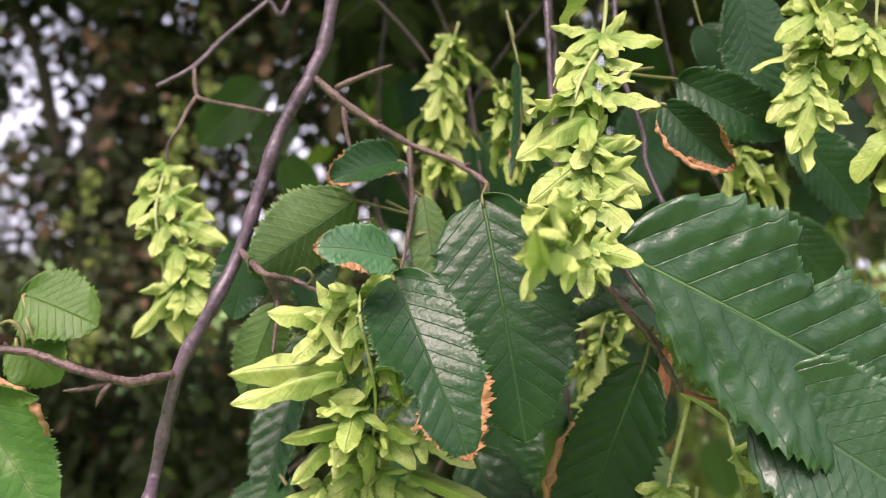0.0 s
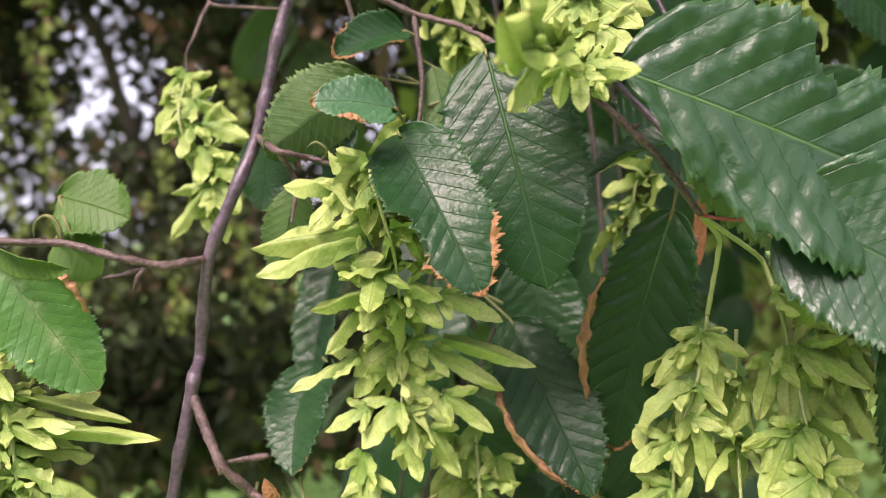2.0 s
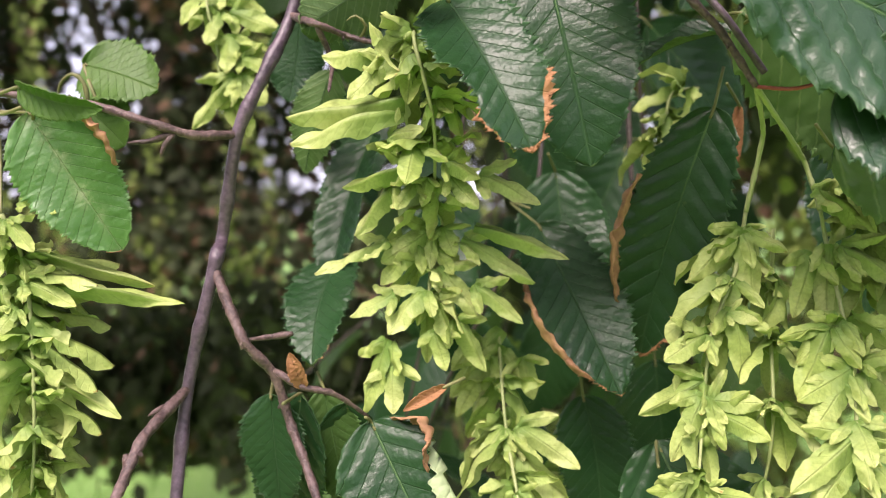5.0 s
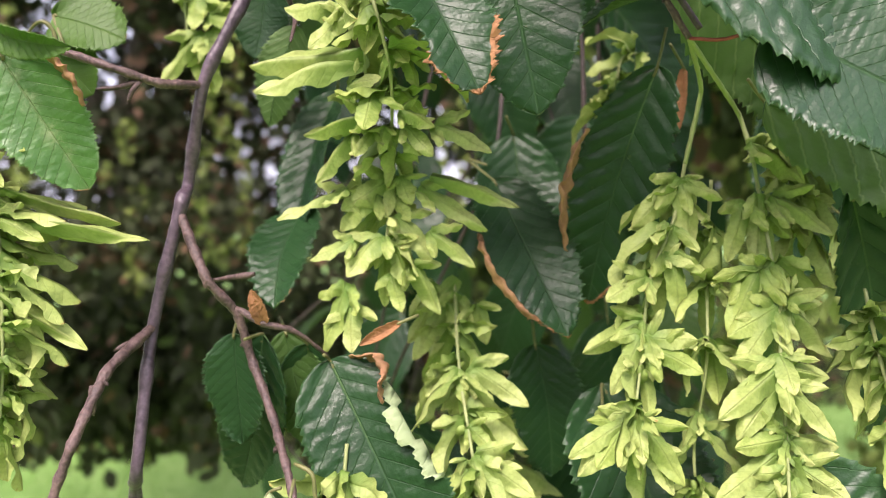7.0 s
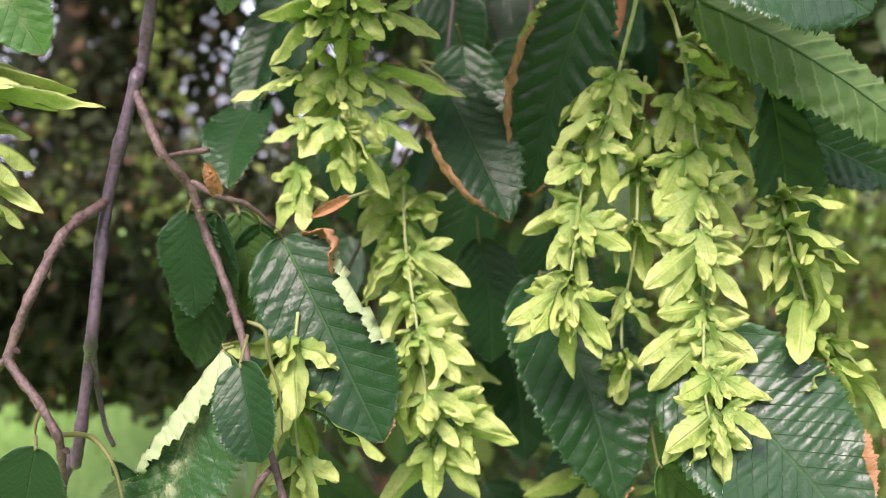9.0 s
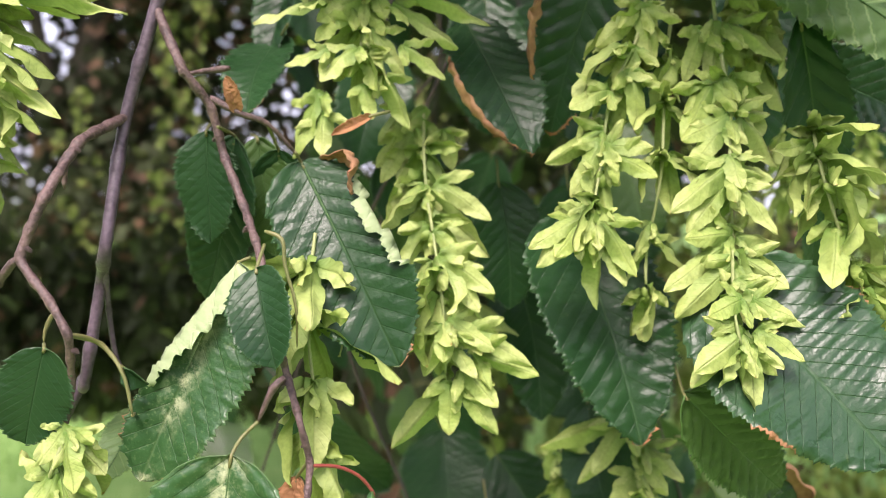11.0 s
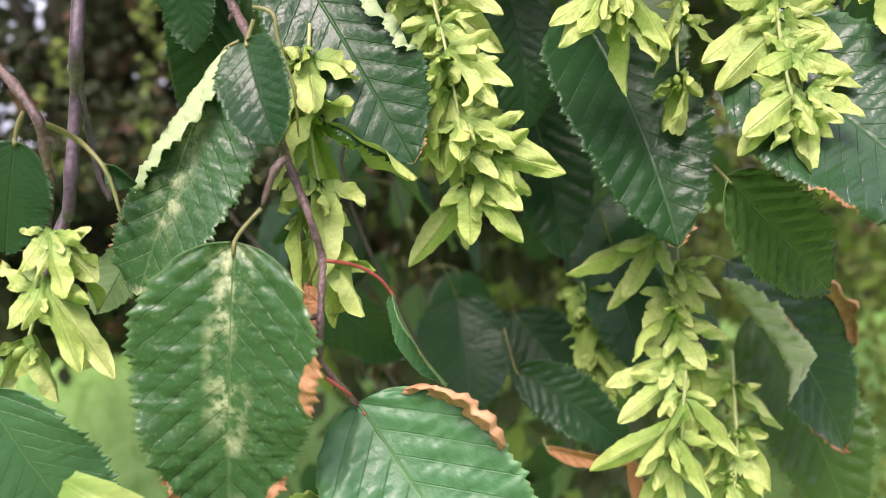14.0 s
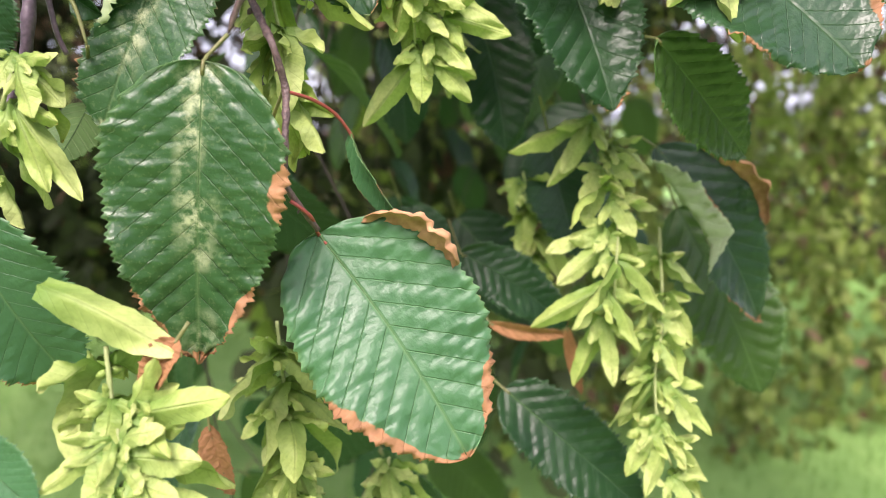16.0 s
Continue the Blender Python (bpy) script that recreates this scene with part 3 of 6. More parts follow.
def scatter(name, centres, spans, amount, size, materials, shares, seed, label, category, droop=0.5, lengthen=1.0):
    """Loose leaves filling soft-edged clumps: one joined mesh of small folded blades."""
    rng = np.random.default_rng(seed)
    c, r = np.array(centres, float), np.array(spans, float)
    vol = np.prod(r, axis=1) ** 0.67
    which = rng.choice(len(c), amount, p=vol / vol.sum())
    p = rng.normal(size=(amount, 3))
    p /= np.linalg.norm(p, axis=1)[:, None]
    p = c[which] + p * (rng.random(amount) ** 0.45)[:, None] * r[which]
    p[:, 2] = np.maximum(p[:, 2], 0.03)
    y = rng.normal(size=(amount, 3))
    y[:, 2] -= 1.2 * droop
    y /= np.linalg.norm(y, axis=1)[:, None]
    z = rng.normal(size=(amount, 3))
    z -= y * (z * y).sum(1)[:, None]
    z /= np.linalg.norm(z, axis=1)[:, None]
    x = np.cross(y, z)
    s = size * (0.6 + 0.8 * rng.random(amount))[:, None]
    w = s * 0.30 / lengthen
    v = np.stack([p, p + y * s * 0.35 + x * w + z * s * 0.08, p + y * s * 0.75 + x * w * 0.8 + z * s * 0.05, p + y * s, p + y * s * 0.75 - x * w * 0.8 + z * s * 0.05, p + y * s * 0.35 - x * w + z * s * 0.08], 1).reshape(-1, 3)
    i = np.arange(amount)[:, None] * 6
    f = np.concatenate([i + [0, 1, 2, 3], i + [0, 3, 4, 5]], 1).reshape(-1, 4)
    slot = np.repeat(rng.choice(len(materials), amount, p=shares), 2)
    ob = mesh_object(name, v, f.tolist(), materials, slots=slot.astype(np.int32))
    return tagged(ob, label, category, kind="stuff")


def background():
    rng = np.random.default_rng(5)
    # crown and undergrowth behind, canopy shade put into their dark colour, with gaps to the sky
    c, r = [], []
    for k in range(520):
        x, y = rng.uniform(-8.0, 8.5), rng.uniform(5.7, 9.0)
        if x > 1.2 and k % 3:
            continue
        c.append((x, y, rng.uniform(1.0, 6.5)))
        r.append((rng.uniform(0.3, 0.7), 0.6, rng.uniform(0.25, 0.6)))
    scatter("background_foliage", c, r, 72000, 0.12, [FAR_SHADED, FAR_BROWN], [0.82, 0.18], 11, "dark dense hornbeam foliage in the background", "foliage")
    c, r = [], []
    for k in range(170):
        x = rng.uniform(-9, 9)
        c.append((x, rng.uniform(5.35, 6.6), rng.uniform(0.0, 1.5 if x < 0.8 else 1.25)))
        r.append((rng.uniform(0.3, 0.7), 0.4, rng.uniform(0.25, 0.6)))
    scatter("undergrowth", c, r, 46000, 0.09, [FAR_SHADED, FAR_BROWN, FAR_LIGHT], [0.86, 0.10, 0.04], 13, "dark shrubby undergrowth along the lawn", "shrubs")
    # the crown overhead, out of view, added to shade what hangs further in
    c, r = [], []
    for k in range(60):
        x, y = rng.uniform(-2.6, 0.35), rng.uniform(0.75, 3.0)
        c.append((x, y, 2.4 + 0.3 * y + rng.uniform(0, 0.8)))
        r.append((rng.uniform(0.35, 0.7), rng.uniform(0.35, 0.7), 0.25))
    for k in range(46):
        x, y = rng.uniform(-1.3, 1.5), rng.uniform(0.25, 0.95)
        c.append((x, y, 2.15 + 0.25 * y + rng.uniform(0, 0.5)))
        r.append((rng.uniform(0.2, 0.35), rng.uniform(0.15, 0.3), 0.15))
    for k in range(60):
        x, y = rng.uniform(-0.9, 1.1), rng.uniform(0.24, 0.75)
        c.append((x, y, rng.uniform(1.98, 2.3)))
        r.append((rng.uniform(0.14, 0.24), rng.uniform(0.10, 0.18), 0.08))
    # more unseen clumps, added to keep light off the background foliage
    for k in range(60):
        c.append((rng.uniform(-5.5, 1.5), rng.uniform(4.6, 6.6), rng.uniform(3.7, 4.8)))
        r.append((rng.uniform(0.4, 0.8), rng.uniform(0.4, 0.8), 0.3))
    scatter("overhead_foliage", c, r, 52000, 0.10, [FAR_SHADED], [1.0], 14, "leafy crown of the weeping hornbeam, unseen overhead, added for shade", "foliage")
    # a curtain of weeping shoots
    c, r = [], []
    for k in range(99):
        if k < 85:
            x, y, low = rng.uniform(0.15, 3.8), rng.uniform(2.4, 3.3), rng.uniform(0.0, 0.10)
        else:
            x, y, low = rng.uniform(-4.5, 0.6), rng.uniform(4.4, 5.5), rng.uniform(0.1, 0.9)
        for z in np.arange(low, rng.uniform(2.2, 3.6), 0.16):
            c.append((x + rng.normal() * 0.04, y + rng.normal() * 0.04, z))
            r.append((0.07, 0.07, 0.10))
    scatter("weeping_shoots", c, r, 27000, 0.055, [FAR_LIT, FAR_LIGHT, FAR_BROWN], [0.48, 0.42, 0.10], 12, "hanging yellow-green shoots in the distance", "foliage", droop=1.4)
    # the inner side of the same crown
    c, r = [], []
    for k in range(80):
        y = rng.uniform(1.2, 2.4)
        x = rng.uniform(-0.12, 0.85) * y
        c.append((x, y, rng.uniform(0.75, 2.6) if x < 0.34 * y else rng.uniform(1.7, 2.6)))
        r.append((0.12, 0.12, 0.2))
    scatter("inner_foliage", c, r, 5200, 0.075, [FAR_SHADED, FAR_BROWN, FAR_LIGHT], [0.84, 0.06, 0.10], 16, "shaded hornbeam foliage inside the crown", "foliage", droop=1.2)
    # shoots hanging lower, which hide the lawn from above
    c, r = [], []
    for k in range(100):
        y = rng.uniform(1.5, 2.3)
        x = rng.uniform(-0.66, -0.10) * y
        low = 1.44 - 0.28 * y + abs(rng.normal()) * 0.06
        for z in np.arange(low, low + rng.uniform(0.12, 0.4), 0.07):
            c.append((x + rng.normal() * 0.03, y + rng.normal() * 0.03, z))
            r.append((0.05, 0.05, 0.06))
    scatter("hanging_foliage", c, r, 9000, 0.04, [FAR_SHADED, FAR_BROWN, FAR_LIT], [0.92, 0.06, 0.02], 17, "shaded hornbeam shoots hanging over the lawn", "foliage", droop=1.2)
    # unseen trees on the near side of the lawn, behind the viewer, added to block low sky light
    c, r = [], []
    for k in range(110):
        w = rng.uniform(2.9, 6.5)
        q = rng.uniform(7.5, 9.5)
        c.append((q * math.cos(w), q * math.sin(w), rng.uniform(0.2, 4.2)))
        r.append((1.0, 1.0, 0.9))
    scatter("tree_line", c, r, 22000, 0.26, [FAR_SHADED], [1.0], 15, "unseen trees behind the viewer, added to block the low sky", "trees")
    # the dark tree with its trunk
    t = thing("background_tree", (-2.9, 6.4, 0), "dark tree trunk with leaning limbs", "tree")
    base = (-2.9, 6.4, 0)
    for name, pts, a, b in (("trunk", [(-2.9, 6.4, -0.1), (-3.0, 6.4, 1.4), (-2.95, 6.4, 2.6), (-2.6, 6.5, 3.6), (-1.9, 6.5, 5.0)], 0.16, 0.09),
                            ("limb", [(-3.0, 6.4, 1.9), (-3.25, 6.3, 2.6), (-3.4, 6.2, 3.4), (-4.0, 6.2, 4.6)], 0.07, 0.04),
                            ("limb", [(-2.2, 6.5, 4.4), (-1.2, 4.5, 4.6), (-0.4, 2.4, 3.6), (-0.05, 0.6, 2.35), (0.05, 0.35, 2.2), (0.1, 0.2, 2.1)], 0.07, 0.008),
                            ("limb", [(-0.4, 2.4, 3.6), (0.2, 1.4, 2.9), (0.16, 0.5, 2.2), (0.12, 0.33, 2.1)], 0.02, 0.006)):
        v, f = tube(local(pts, base), a, b, step=0.12, sides=12, lumps=0.08, seed=3)
        mesh_object(name, v, f, [TRUNK], t)
    # grass
    n = 24000
    g = rng.random((n, 2)) * (9, 4.6) + (-4.5, 1.6)
    h = 0.035 + 0.05 * rng.random(n)
    w = rng.random(n) * 6.28
    d = np.stack([np.cos(w), np.sin(w)], 1) * 0.004
    lean = rng.normal(size=(n, 2)) * 0.02
    z0 = np.full(n, -0.02)
    v = np.stack([np.c_[g - d, z0], np.c_[g + d, z0], np.c_[g + lean, h + 0.02]], 1).reshape(-1, 3)
    f = np.arange(3 * n).reshape(-1, 3).tolist()
    tagged(mesh_object("grass", v, f, [GRASS]), "short green lawn grass blades", "grass", kind="stuff")


background()


# shoots hanging further in, with their leaves and fruit
def inner_shoots():
    rng = np.random.default_rng(21)
    for k in range(27):
        y = rng.uniform(0.42, 1.1)
        x = rng.uniform(-0.20, 0.75) * y
        low = rng.uniform(0.8, 1.4) if x < 0.34 * y else rng.uniform(1.5, 1.6)
        first = 1.5 + 0.42 * y
        if k >= 24:
            x, low, first = rng.uniform(-0.16, 0.14) * y, rng.uniform(0.55, 0.75), 1.22
        line = [np.array((x + 0.05 * rng.normal(), y + 0.03 * rng.normal(), z)) for z in np.arange(2.5, low, -0.16)]
        branch("thin dark shoot hanging further in", [tuple(p) for p in line], 0.0014, 0.0007, [], BARK_SHADED)
        c = smooth_line(line, 0.01)
        for q in range(6, len(c) - 1, 7):
            if c[q][2] > first:
                continue
            b = c[q] + rng.normal(size=3) * (0.02, 0.012, 0.0)
            d = np.array((rng.normal() * 0.6, rng.normal() * 0.35, -1.0))
            d = d / np.linalg.norm(d) * rng.uniform(0.065, 0.095)
            leaf("dark green hornbeam leaf hanging further in", tuple(b), tuple(b + d), np.linalg.norm(d) * rng.uniform(0.5, 0.62), turn=rng.normal() * 35, per=6, seed=300 + 40 * k + q, curl=-0.4,
                 dry=0.3 * rng.random(), tone=int(rng.random() < 0.3), stalk=[tuple(c[q]), tuple(0.5 * (c[q] + b) + (0, 0, 0.004))])
        if k % 3 == 0:
            e = c[-1]
            catkin("muted fruit cluster hanging further in", [tuple(e), tuple(e + (0.004, 0, -0.04)), tuple(e + (0.006, 0.004, -0.09))], 5, 0.026, 400 + k)


inner_shoots()

# the long stem and its side twigs
branch("long drooping hornbeam stem with purplish bark and side twigs", [(0.0009, 0.3853, 2.2854), (-0.0291, 0.2953, 1.8854), (-0.0434, 0.2882, 1.7020), (-0.0513, 0.2852, 1.6698), (-0.0629, 0.2828, 1.6461), (-0.0757, 0.2773, 1.6009), (-0.0835, 0.2687, 1.5800), (-0.0944, 0.2654, 1.5563), (-0.1034, 0.2694, 1.5192), (-0.1007, 0.2555, 1.5123), (-0.1110, 0.2497, 1.4678), (-0.1123, 0.2345, 1.4216), (-0.1191, 0.2460, 1.4078), (-0.1248, 0.2435, 1.3700), (-0.1328, 0.2592, 1.3684), (-0.1411, 0.2505, 1.3432)], 0.0034, 0.0019, [
    ("side_twig", [(-0.0513, 0.2852, 1.6698), (-0.0347, 0.2863, 1.6567), (-0.0125, 0.2883, 1.6436), (0.0055, 0.2883, 1.6369), (0.0179, 0.2853, 1.6281), (0.0170, 0.2803, 1.6206)], 0.0016, 0.0009, [
        [(-0.0417, 0.2852, 1.6649), (-0.0300, 0.2832, 1.6694), (-0.0187, 0.2802, 1.6730)],
        [(-0.0385, 0.2863, 1.6589), (-0.0375, 0.2873, 1.6491), (-0.0350, 0.2883, 1.6387)],
        [(-0.0125, 0.2883, 1.6432), (-0.0114, 0.2853, 1.6165), (-0.0153, 0.2803, 1.5922)],
        [(-0.0255, 0.2833, 1.6219), (-0.0237, 0.2833, 1.6142), (-0.0206, 0.2833, 1.6031)],
    ]),
    ("side_twig", [(-0.0757, 0.2773, 1.6009), (-0.0626, 0.2595, 1.5925), (-0.0533, 0.2683, 1.5900), (-0.0402, 0.2623, 1.5849)], 0.0015, 0.0008, [
        [(-0.0626, 0.2595, 1.5925), (-0.0591, 0.2663, 1.5812), (-0.0561, 0.2454, 1.5663)],
        [0.6, (-0.0487, 0.2663, 1.5884), (-0.0455, 0.2623, 1.5915), (-0.0486, 0.2603, 1.5948), (-0.0520, 0.2603, 1.5932)],
    ]),
    ("side_twig", [(-0.0944, 0.2654, 1.5563), (-0.1055, 0.2533, 1.5551), (-0.1193, 0.2463, 1.5598), (-0.1371, 0.2458, 1.5662), (-0.1511, 0.2406, 1.5680), (-0.1747, 0.2358, 1.5717), (-0.2006, 0.2286, 1.5744)], 0.0016, 0.0009, [
        [(-0.1110, 0.2505, 1.5560), (-0.1190, 0.2490, 1.5535), (-0.1265, 0.2480, 1.5530)],
        [(-0.1110, 0.2505, 1.5560), (-0.1140, 0.2490, 1.5520), (-0.1160, 0.2490, 1.5475)],
        [0.7, (-0.1392, 0.2474, 1.5665), (-0.1398, 0.2465, 1.5735), (-0.1430, 0.2454, 1.5765), (-0.1485, 0.2471, 1.5739), (-0.1505, 0.2489, 1.5691)],
        [0.7, (-0.1654, 0.2402, 1.5685), (-0.1686, 0.2380, 1.5652), (-0.1639, 0.2361, 1.5543), (-0.1570, 0.2251, 1.5300)],
    ]),
    ("side_twig", [(-0.1110, 0.2497, 1.4678), (-0.1167, 0.2265, 1.4570), (-0.1204, 0.2090, 1.4372), (-0.1255, 0.2051, 1.4192), (-0.1140, 0.1990, 1.4075), (-0.1069, 0.1961, 1.3968), (-0.1094, 0.2027, 1.3800), (-0.1122, 0.2043, 1.3683)], 0.0018, 0.0010, [
        [(-0.1255, 0.2051, 1.4192), (-0.1310, 0.2066, 1.4147), (-0.1486, 0.2157, 1.3921)],
        [0.7, (-0.1075, 0.1984, 1.3971), (-0.1033, 0.2095, 1.3920), (-0.0960, 0.2082, 1.3830), (-0.0926, 0.2070, 1.3700)],
        [0.6, (-0.1209, 0.2155, 1.4013), (-0.1236, 0.2152, 1.3952), (-0.1239, 0.2149, 1.3908)],
        [(-0.1242, 0.2305, 1.4513), (-0.1240, 0.2303, 1.4410)],
        [(-0.1161, 0.2427, 1.4637), (-0.1202, 0.2387, 1.4614)],
    ]),
    ("side_twig", [(-0.1008, 0.2544, 1.5077), (-0.0888, 0.2445, 1.4850), (-0.0802, 0.2497, 1.4722), (-0.0757, 0.2504, 1.4549), (-0.0662, 0.2404, 1.4369), (-0.0563, 0.2223, 1.4204), (-0.0482, 0.2060, 1.3979), (-0.0459, 0.2126, 1.3844), (-0.0392, 0.2022, 1.3691), (-0.0363, 0.2033, 1.3558), (-0.0369, 0.1951, 1.3398), (-0.0376, 0.1959, 1.3281), (-0.0290, 0.1995, 1.3139)], 0.0017, 0.0009, [
        [(-0.0784, 0.2439, 1.4747), (-0.0685, 0.2421, 1.4693), (-0.0583, 0.2456, 1.4655), (-0.0487, 0.2561, 1.4543)],
        [0.6, (-0.0534, 0.2172, 1.4282), (-0.0474, 0.2149, 1.4256), (-0.0462, 0.2143, 1.4172), (-0.0426, 0.2134, 1.4041), (-0.0424, 0.2146, 1.3905)],
        [(-0.0430, 0.1966, 1.3851), (-0.0463, 0.1955, 1.3816), (-0.0508, 0.1961, 1.3716)],
        [(-0.0729, 0.2487, 1.4861), (-0.0907, 0.2508, 1.4838)],
        [(-0.0885, 0.2435, 1.4821), (-0.0898, 0.2438, 1.4862)],
    ]),
])
branch("thin bare hornbeam twig holding a fruit cluster", [(-0.0464, 0.4402, 2.0245), (-0.0724, 0.3602, 1.7358), (-0.0839, 0.3502, 1.7211), (-0.1015, 0.3452, 1.7032), (-0.1146, 0.3402, 1.6871), (-0.1299, 0.3352, 1.6762)], 0.0014, 0.0010, [
    ("spur", [(-0.1146, 0.3402, 1.6866), (-0.1121, 0.3382, 1.6721), (-0.0907, 0.3352, 1.6673), (-0.0743, 0.3322, 1.6641)], 0.0009, 0.0006, [
    ]),
    ("spur", [(-0.1126, 0.3382, 1.6726), (-0.1155, 0.3352, 1.6662), (-0.1181, 0.3303, 1.6562), (-0.1227, 0.3303, 1.6485), (-0.1232, 0.3303, 1.6395)], 0.0009, 0.0006, [
    ]),
])
branch("slender hornbeam twig with reddish leaf stalks", [(0.0249, 0.3244, 2.1309), (0.0405, 0.2672, 1.6522), (0.0456, 0.2624, 1.6303), (0.0530, 0.2502, 1.6079), (0.0690, 0.2396, 1.5843), (0.0826, 0.2416, 1.5652)], 0.0013, 0.0011, [
    ("side_twig", [(0.0347, 0.2316, 1.6088), (0.0498, 0.2273, 1.5921), (0.0634, 0.2250, 1.5759), (0.0737, 0.2245, 1.5583)], 0.0012, 0.0010, [
    ]),
    ("fruit_stalk", [(0.0737, 0.2245, 1.5583), (0.0892, 0.2617, 1.5478), (0.0843, 0.2656, 1.5217)], 0.0008, 0.0008, [
    ]),
    ("fruit_stalk", [(0.0737, 0.2245, 1.5583), (0.1054, 0.2692, 1.5397), (0.1089, 0.2644, 1.5214)], 0.0008, 0.0008, [
    ]),
])
branch("thin purplish hornbeam twig hanging behind the leaves", [(0.0652, 0.3102, 2.0726), (0.0646, 0.2722, 1.6965), (0.0652, 0.2702, 1.6726), (0.0737, 0.2663, 1.6456), (0.0742, 0.2643, 1.6340), (0.0792, 0.2603, 1.6189), (0.0839, 0.2623, 1.6092)], 0.0013, 0.0009, [
])
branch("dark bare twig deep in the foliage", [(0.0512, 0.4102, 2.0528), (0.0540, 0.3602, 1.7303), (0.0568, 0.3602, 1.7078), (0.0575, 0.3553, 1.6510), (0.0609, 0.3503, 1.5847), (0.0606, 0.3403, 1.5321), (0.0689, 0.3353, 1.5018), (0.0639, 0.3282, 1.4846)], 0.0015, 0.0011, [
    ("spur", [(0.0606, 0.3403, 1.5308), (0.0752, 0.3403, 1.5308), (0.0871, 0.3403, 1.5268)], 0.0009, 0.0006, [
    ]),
], BARK_SHADED)
branch("thin dark twig beside the long stem", [(-0.1136, 0.2366, 1.4213), (-0.1183, 0.2494, 1.3999), (-0.1173, 0.2523, 1.3807), (-0.1150, 0.2537, 1.3724)], 0.0011, 0.0009, [
])
# leaves, from the top downwards
leaf("glossy dark green hornbeam leaf with toothed edge, large", (0.0497, 0.2111, 1.6013), (0.1498, 0.2218, 1.5502), 0.0661, turn=-8, fold=8, curl=-0.25, pleat=1.5, seed=1, tone=6, taper=0.78, point=(0.5, 1.1), bite=[(-1, 0.42, 0.6, 0.35)], dry=0.15, veins=10, stalk=[(0.0419, 0.2462, 1.6067), (0.0474, 0.2436, 1.6114)])
leaf("glossy dark green hornbeam leaf with toothed edge and pale sheen", (0.0930, 0.2138, 1.5583), (0.1419, 0.1990, 1.5251), 0.0520, turn=-5, redstalk=True, fold=10, curl=-0.3, pleat=0.85, seed=2, tone=6, veins=11, stalk=[(0.0737, 0.2245, 1.5583), (0.0828, 0.2184, 1.5564), (0.0918, 0.2124, 1.5586)])
leaf("glossy dark green hornbeam leaf with toothed edge and browned tip", (0.0142, 0.2564, 1.6201), (0.0282, 0.2403, 1.5382), 0.0474, turn=6, fold=6, curl=-0.35, pleat=0.65, seed=3, dry=0.25, stalk=[(0.0179, 0.2853, 1.6277)])
leaf("glossy dark green hornbeam leaf with toothed edge and scorched tip", (-0.0159, 0.2384, 1.5926), (0.0080, 0.2093, 1.5409), 0.0335, turn=-12, fold=16, curl=-0.5, pleat=0.7, seed=4, dry=0.7, bite=[(1, 0.5, 0.78, 0.4)], stalk=[(-0.0153, 0.2623, 1.5948)])
leaf("small folded light green leaf with brown tip", (-0.0140, 0.2255, 1.5978), (-0.0381, 0.2157, 1.6013), 0.0172, turn=20, fold=15, curl=-0.5, pleat=1.0, seed=5, dry=0.9, tone=5, veins=9, stalk=[(-0.0153, 0.2803, 1.5922)])
leaf("small dark leaf with dry curled brown rim", (-0.0157, 0.2853, 1.6365), (-0.0421, 0.2703, 1.6262), 0.0206, turn=15, fold=30, curl=-0.5, seed=6, dry=1.0, veins=9, pleat=0.7, stalk=[(-0.0120, 0.2873, 1.6345)])
leaf("pleated green leaf showing its underside", (-0.0328, 0.2803, 1.6206), (-0.0695, 0.2663, 1.5926), 0.0319, turn=150, fold=18, curl=-0.5, pleat=1.3, seed=7, tone=1, stalk=[(-0.0212, 0.2843, 1.6209), (-0.0124, 0.2863, 1.6161)])
leaf("small dark hornbeam leaf behind others", (-0.0423, 0.2923, 1.6078), (-0.0578, 0.2903, 1.5896), 0.0204, turn=10, fold=10, curl=-0.3, seed=71, stalk=[(-0.0338, 0.2883, 1.6133), (-0.0256, 0.2843, 1.6131)])
leaf("pale leaf underside with raised veins", (-0.0069, 0.2903, 1.6231), (0.0006, 0.2853, 1.5809), 0.0179, turn=170, fold=20, curl=0.3, seed=8, tone=1, pleat=0.9, stalk=[(-0.0116, 0.2883, 1.6257)])
leaf("pale leaf underside with raised veins", (0.0055, 0.2923, 1.6101), (-0.0092, 0.2903, 1.5829), 0.0136, turn=160, fold=25, curl=0.3, seed=81, tone=1, stalk=[(-0.0024, 0.2883, 1.6099), (-0.0097, 0.2863, 1.6072)])
leaf("pale leaf underside with raised veins", (-0.0619, 0.2796, 1.5806), (-0.0755, 0.2863, 1.5428), 0.0198, turn=165, fold=15, curl=0.4, seed=9, tone=1, pleat=0.8, stalk=[(-0.0600, 0.2703, 1.5819)])
leaf("dark hornbeam leaf in the shade", (-0.0786, 0.3003, 1.6056), (-0.0844, 0.3003, 1.5728), 0.0257, turn=5, fold=10, curl=0.2, seed=91, stalk=[(-0.0758, 0.2833, 1.6009)])
leaf("glossy dark green hornbeam leaf with toothed edge hanging on edge", (-0.0559, 0.3352, 1.5627), (-0.0702, 0.2981, 1.4952), 0.0284, turn=25, fold=25, curl=-0.4, seed=10, pleat=0.9, stalk=[(-0.0407, 0.2653, 1.5848)])
leaf("glossy dark green hornbeam leaf with toothed edge below the fruit cluster", (-0.0671, 0.3067, 1.5091), (-0.0713, 0.2676, 1.4712), 0.0286, turn=10, fold=14, curl=-0.3, seed=11, dry=0.2, stalk=[(-0.0587, 0.2849, 1.5107)])
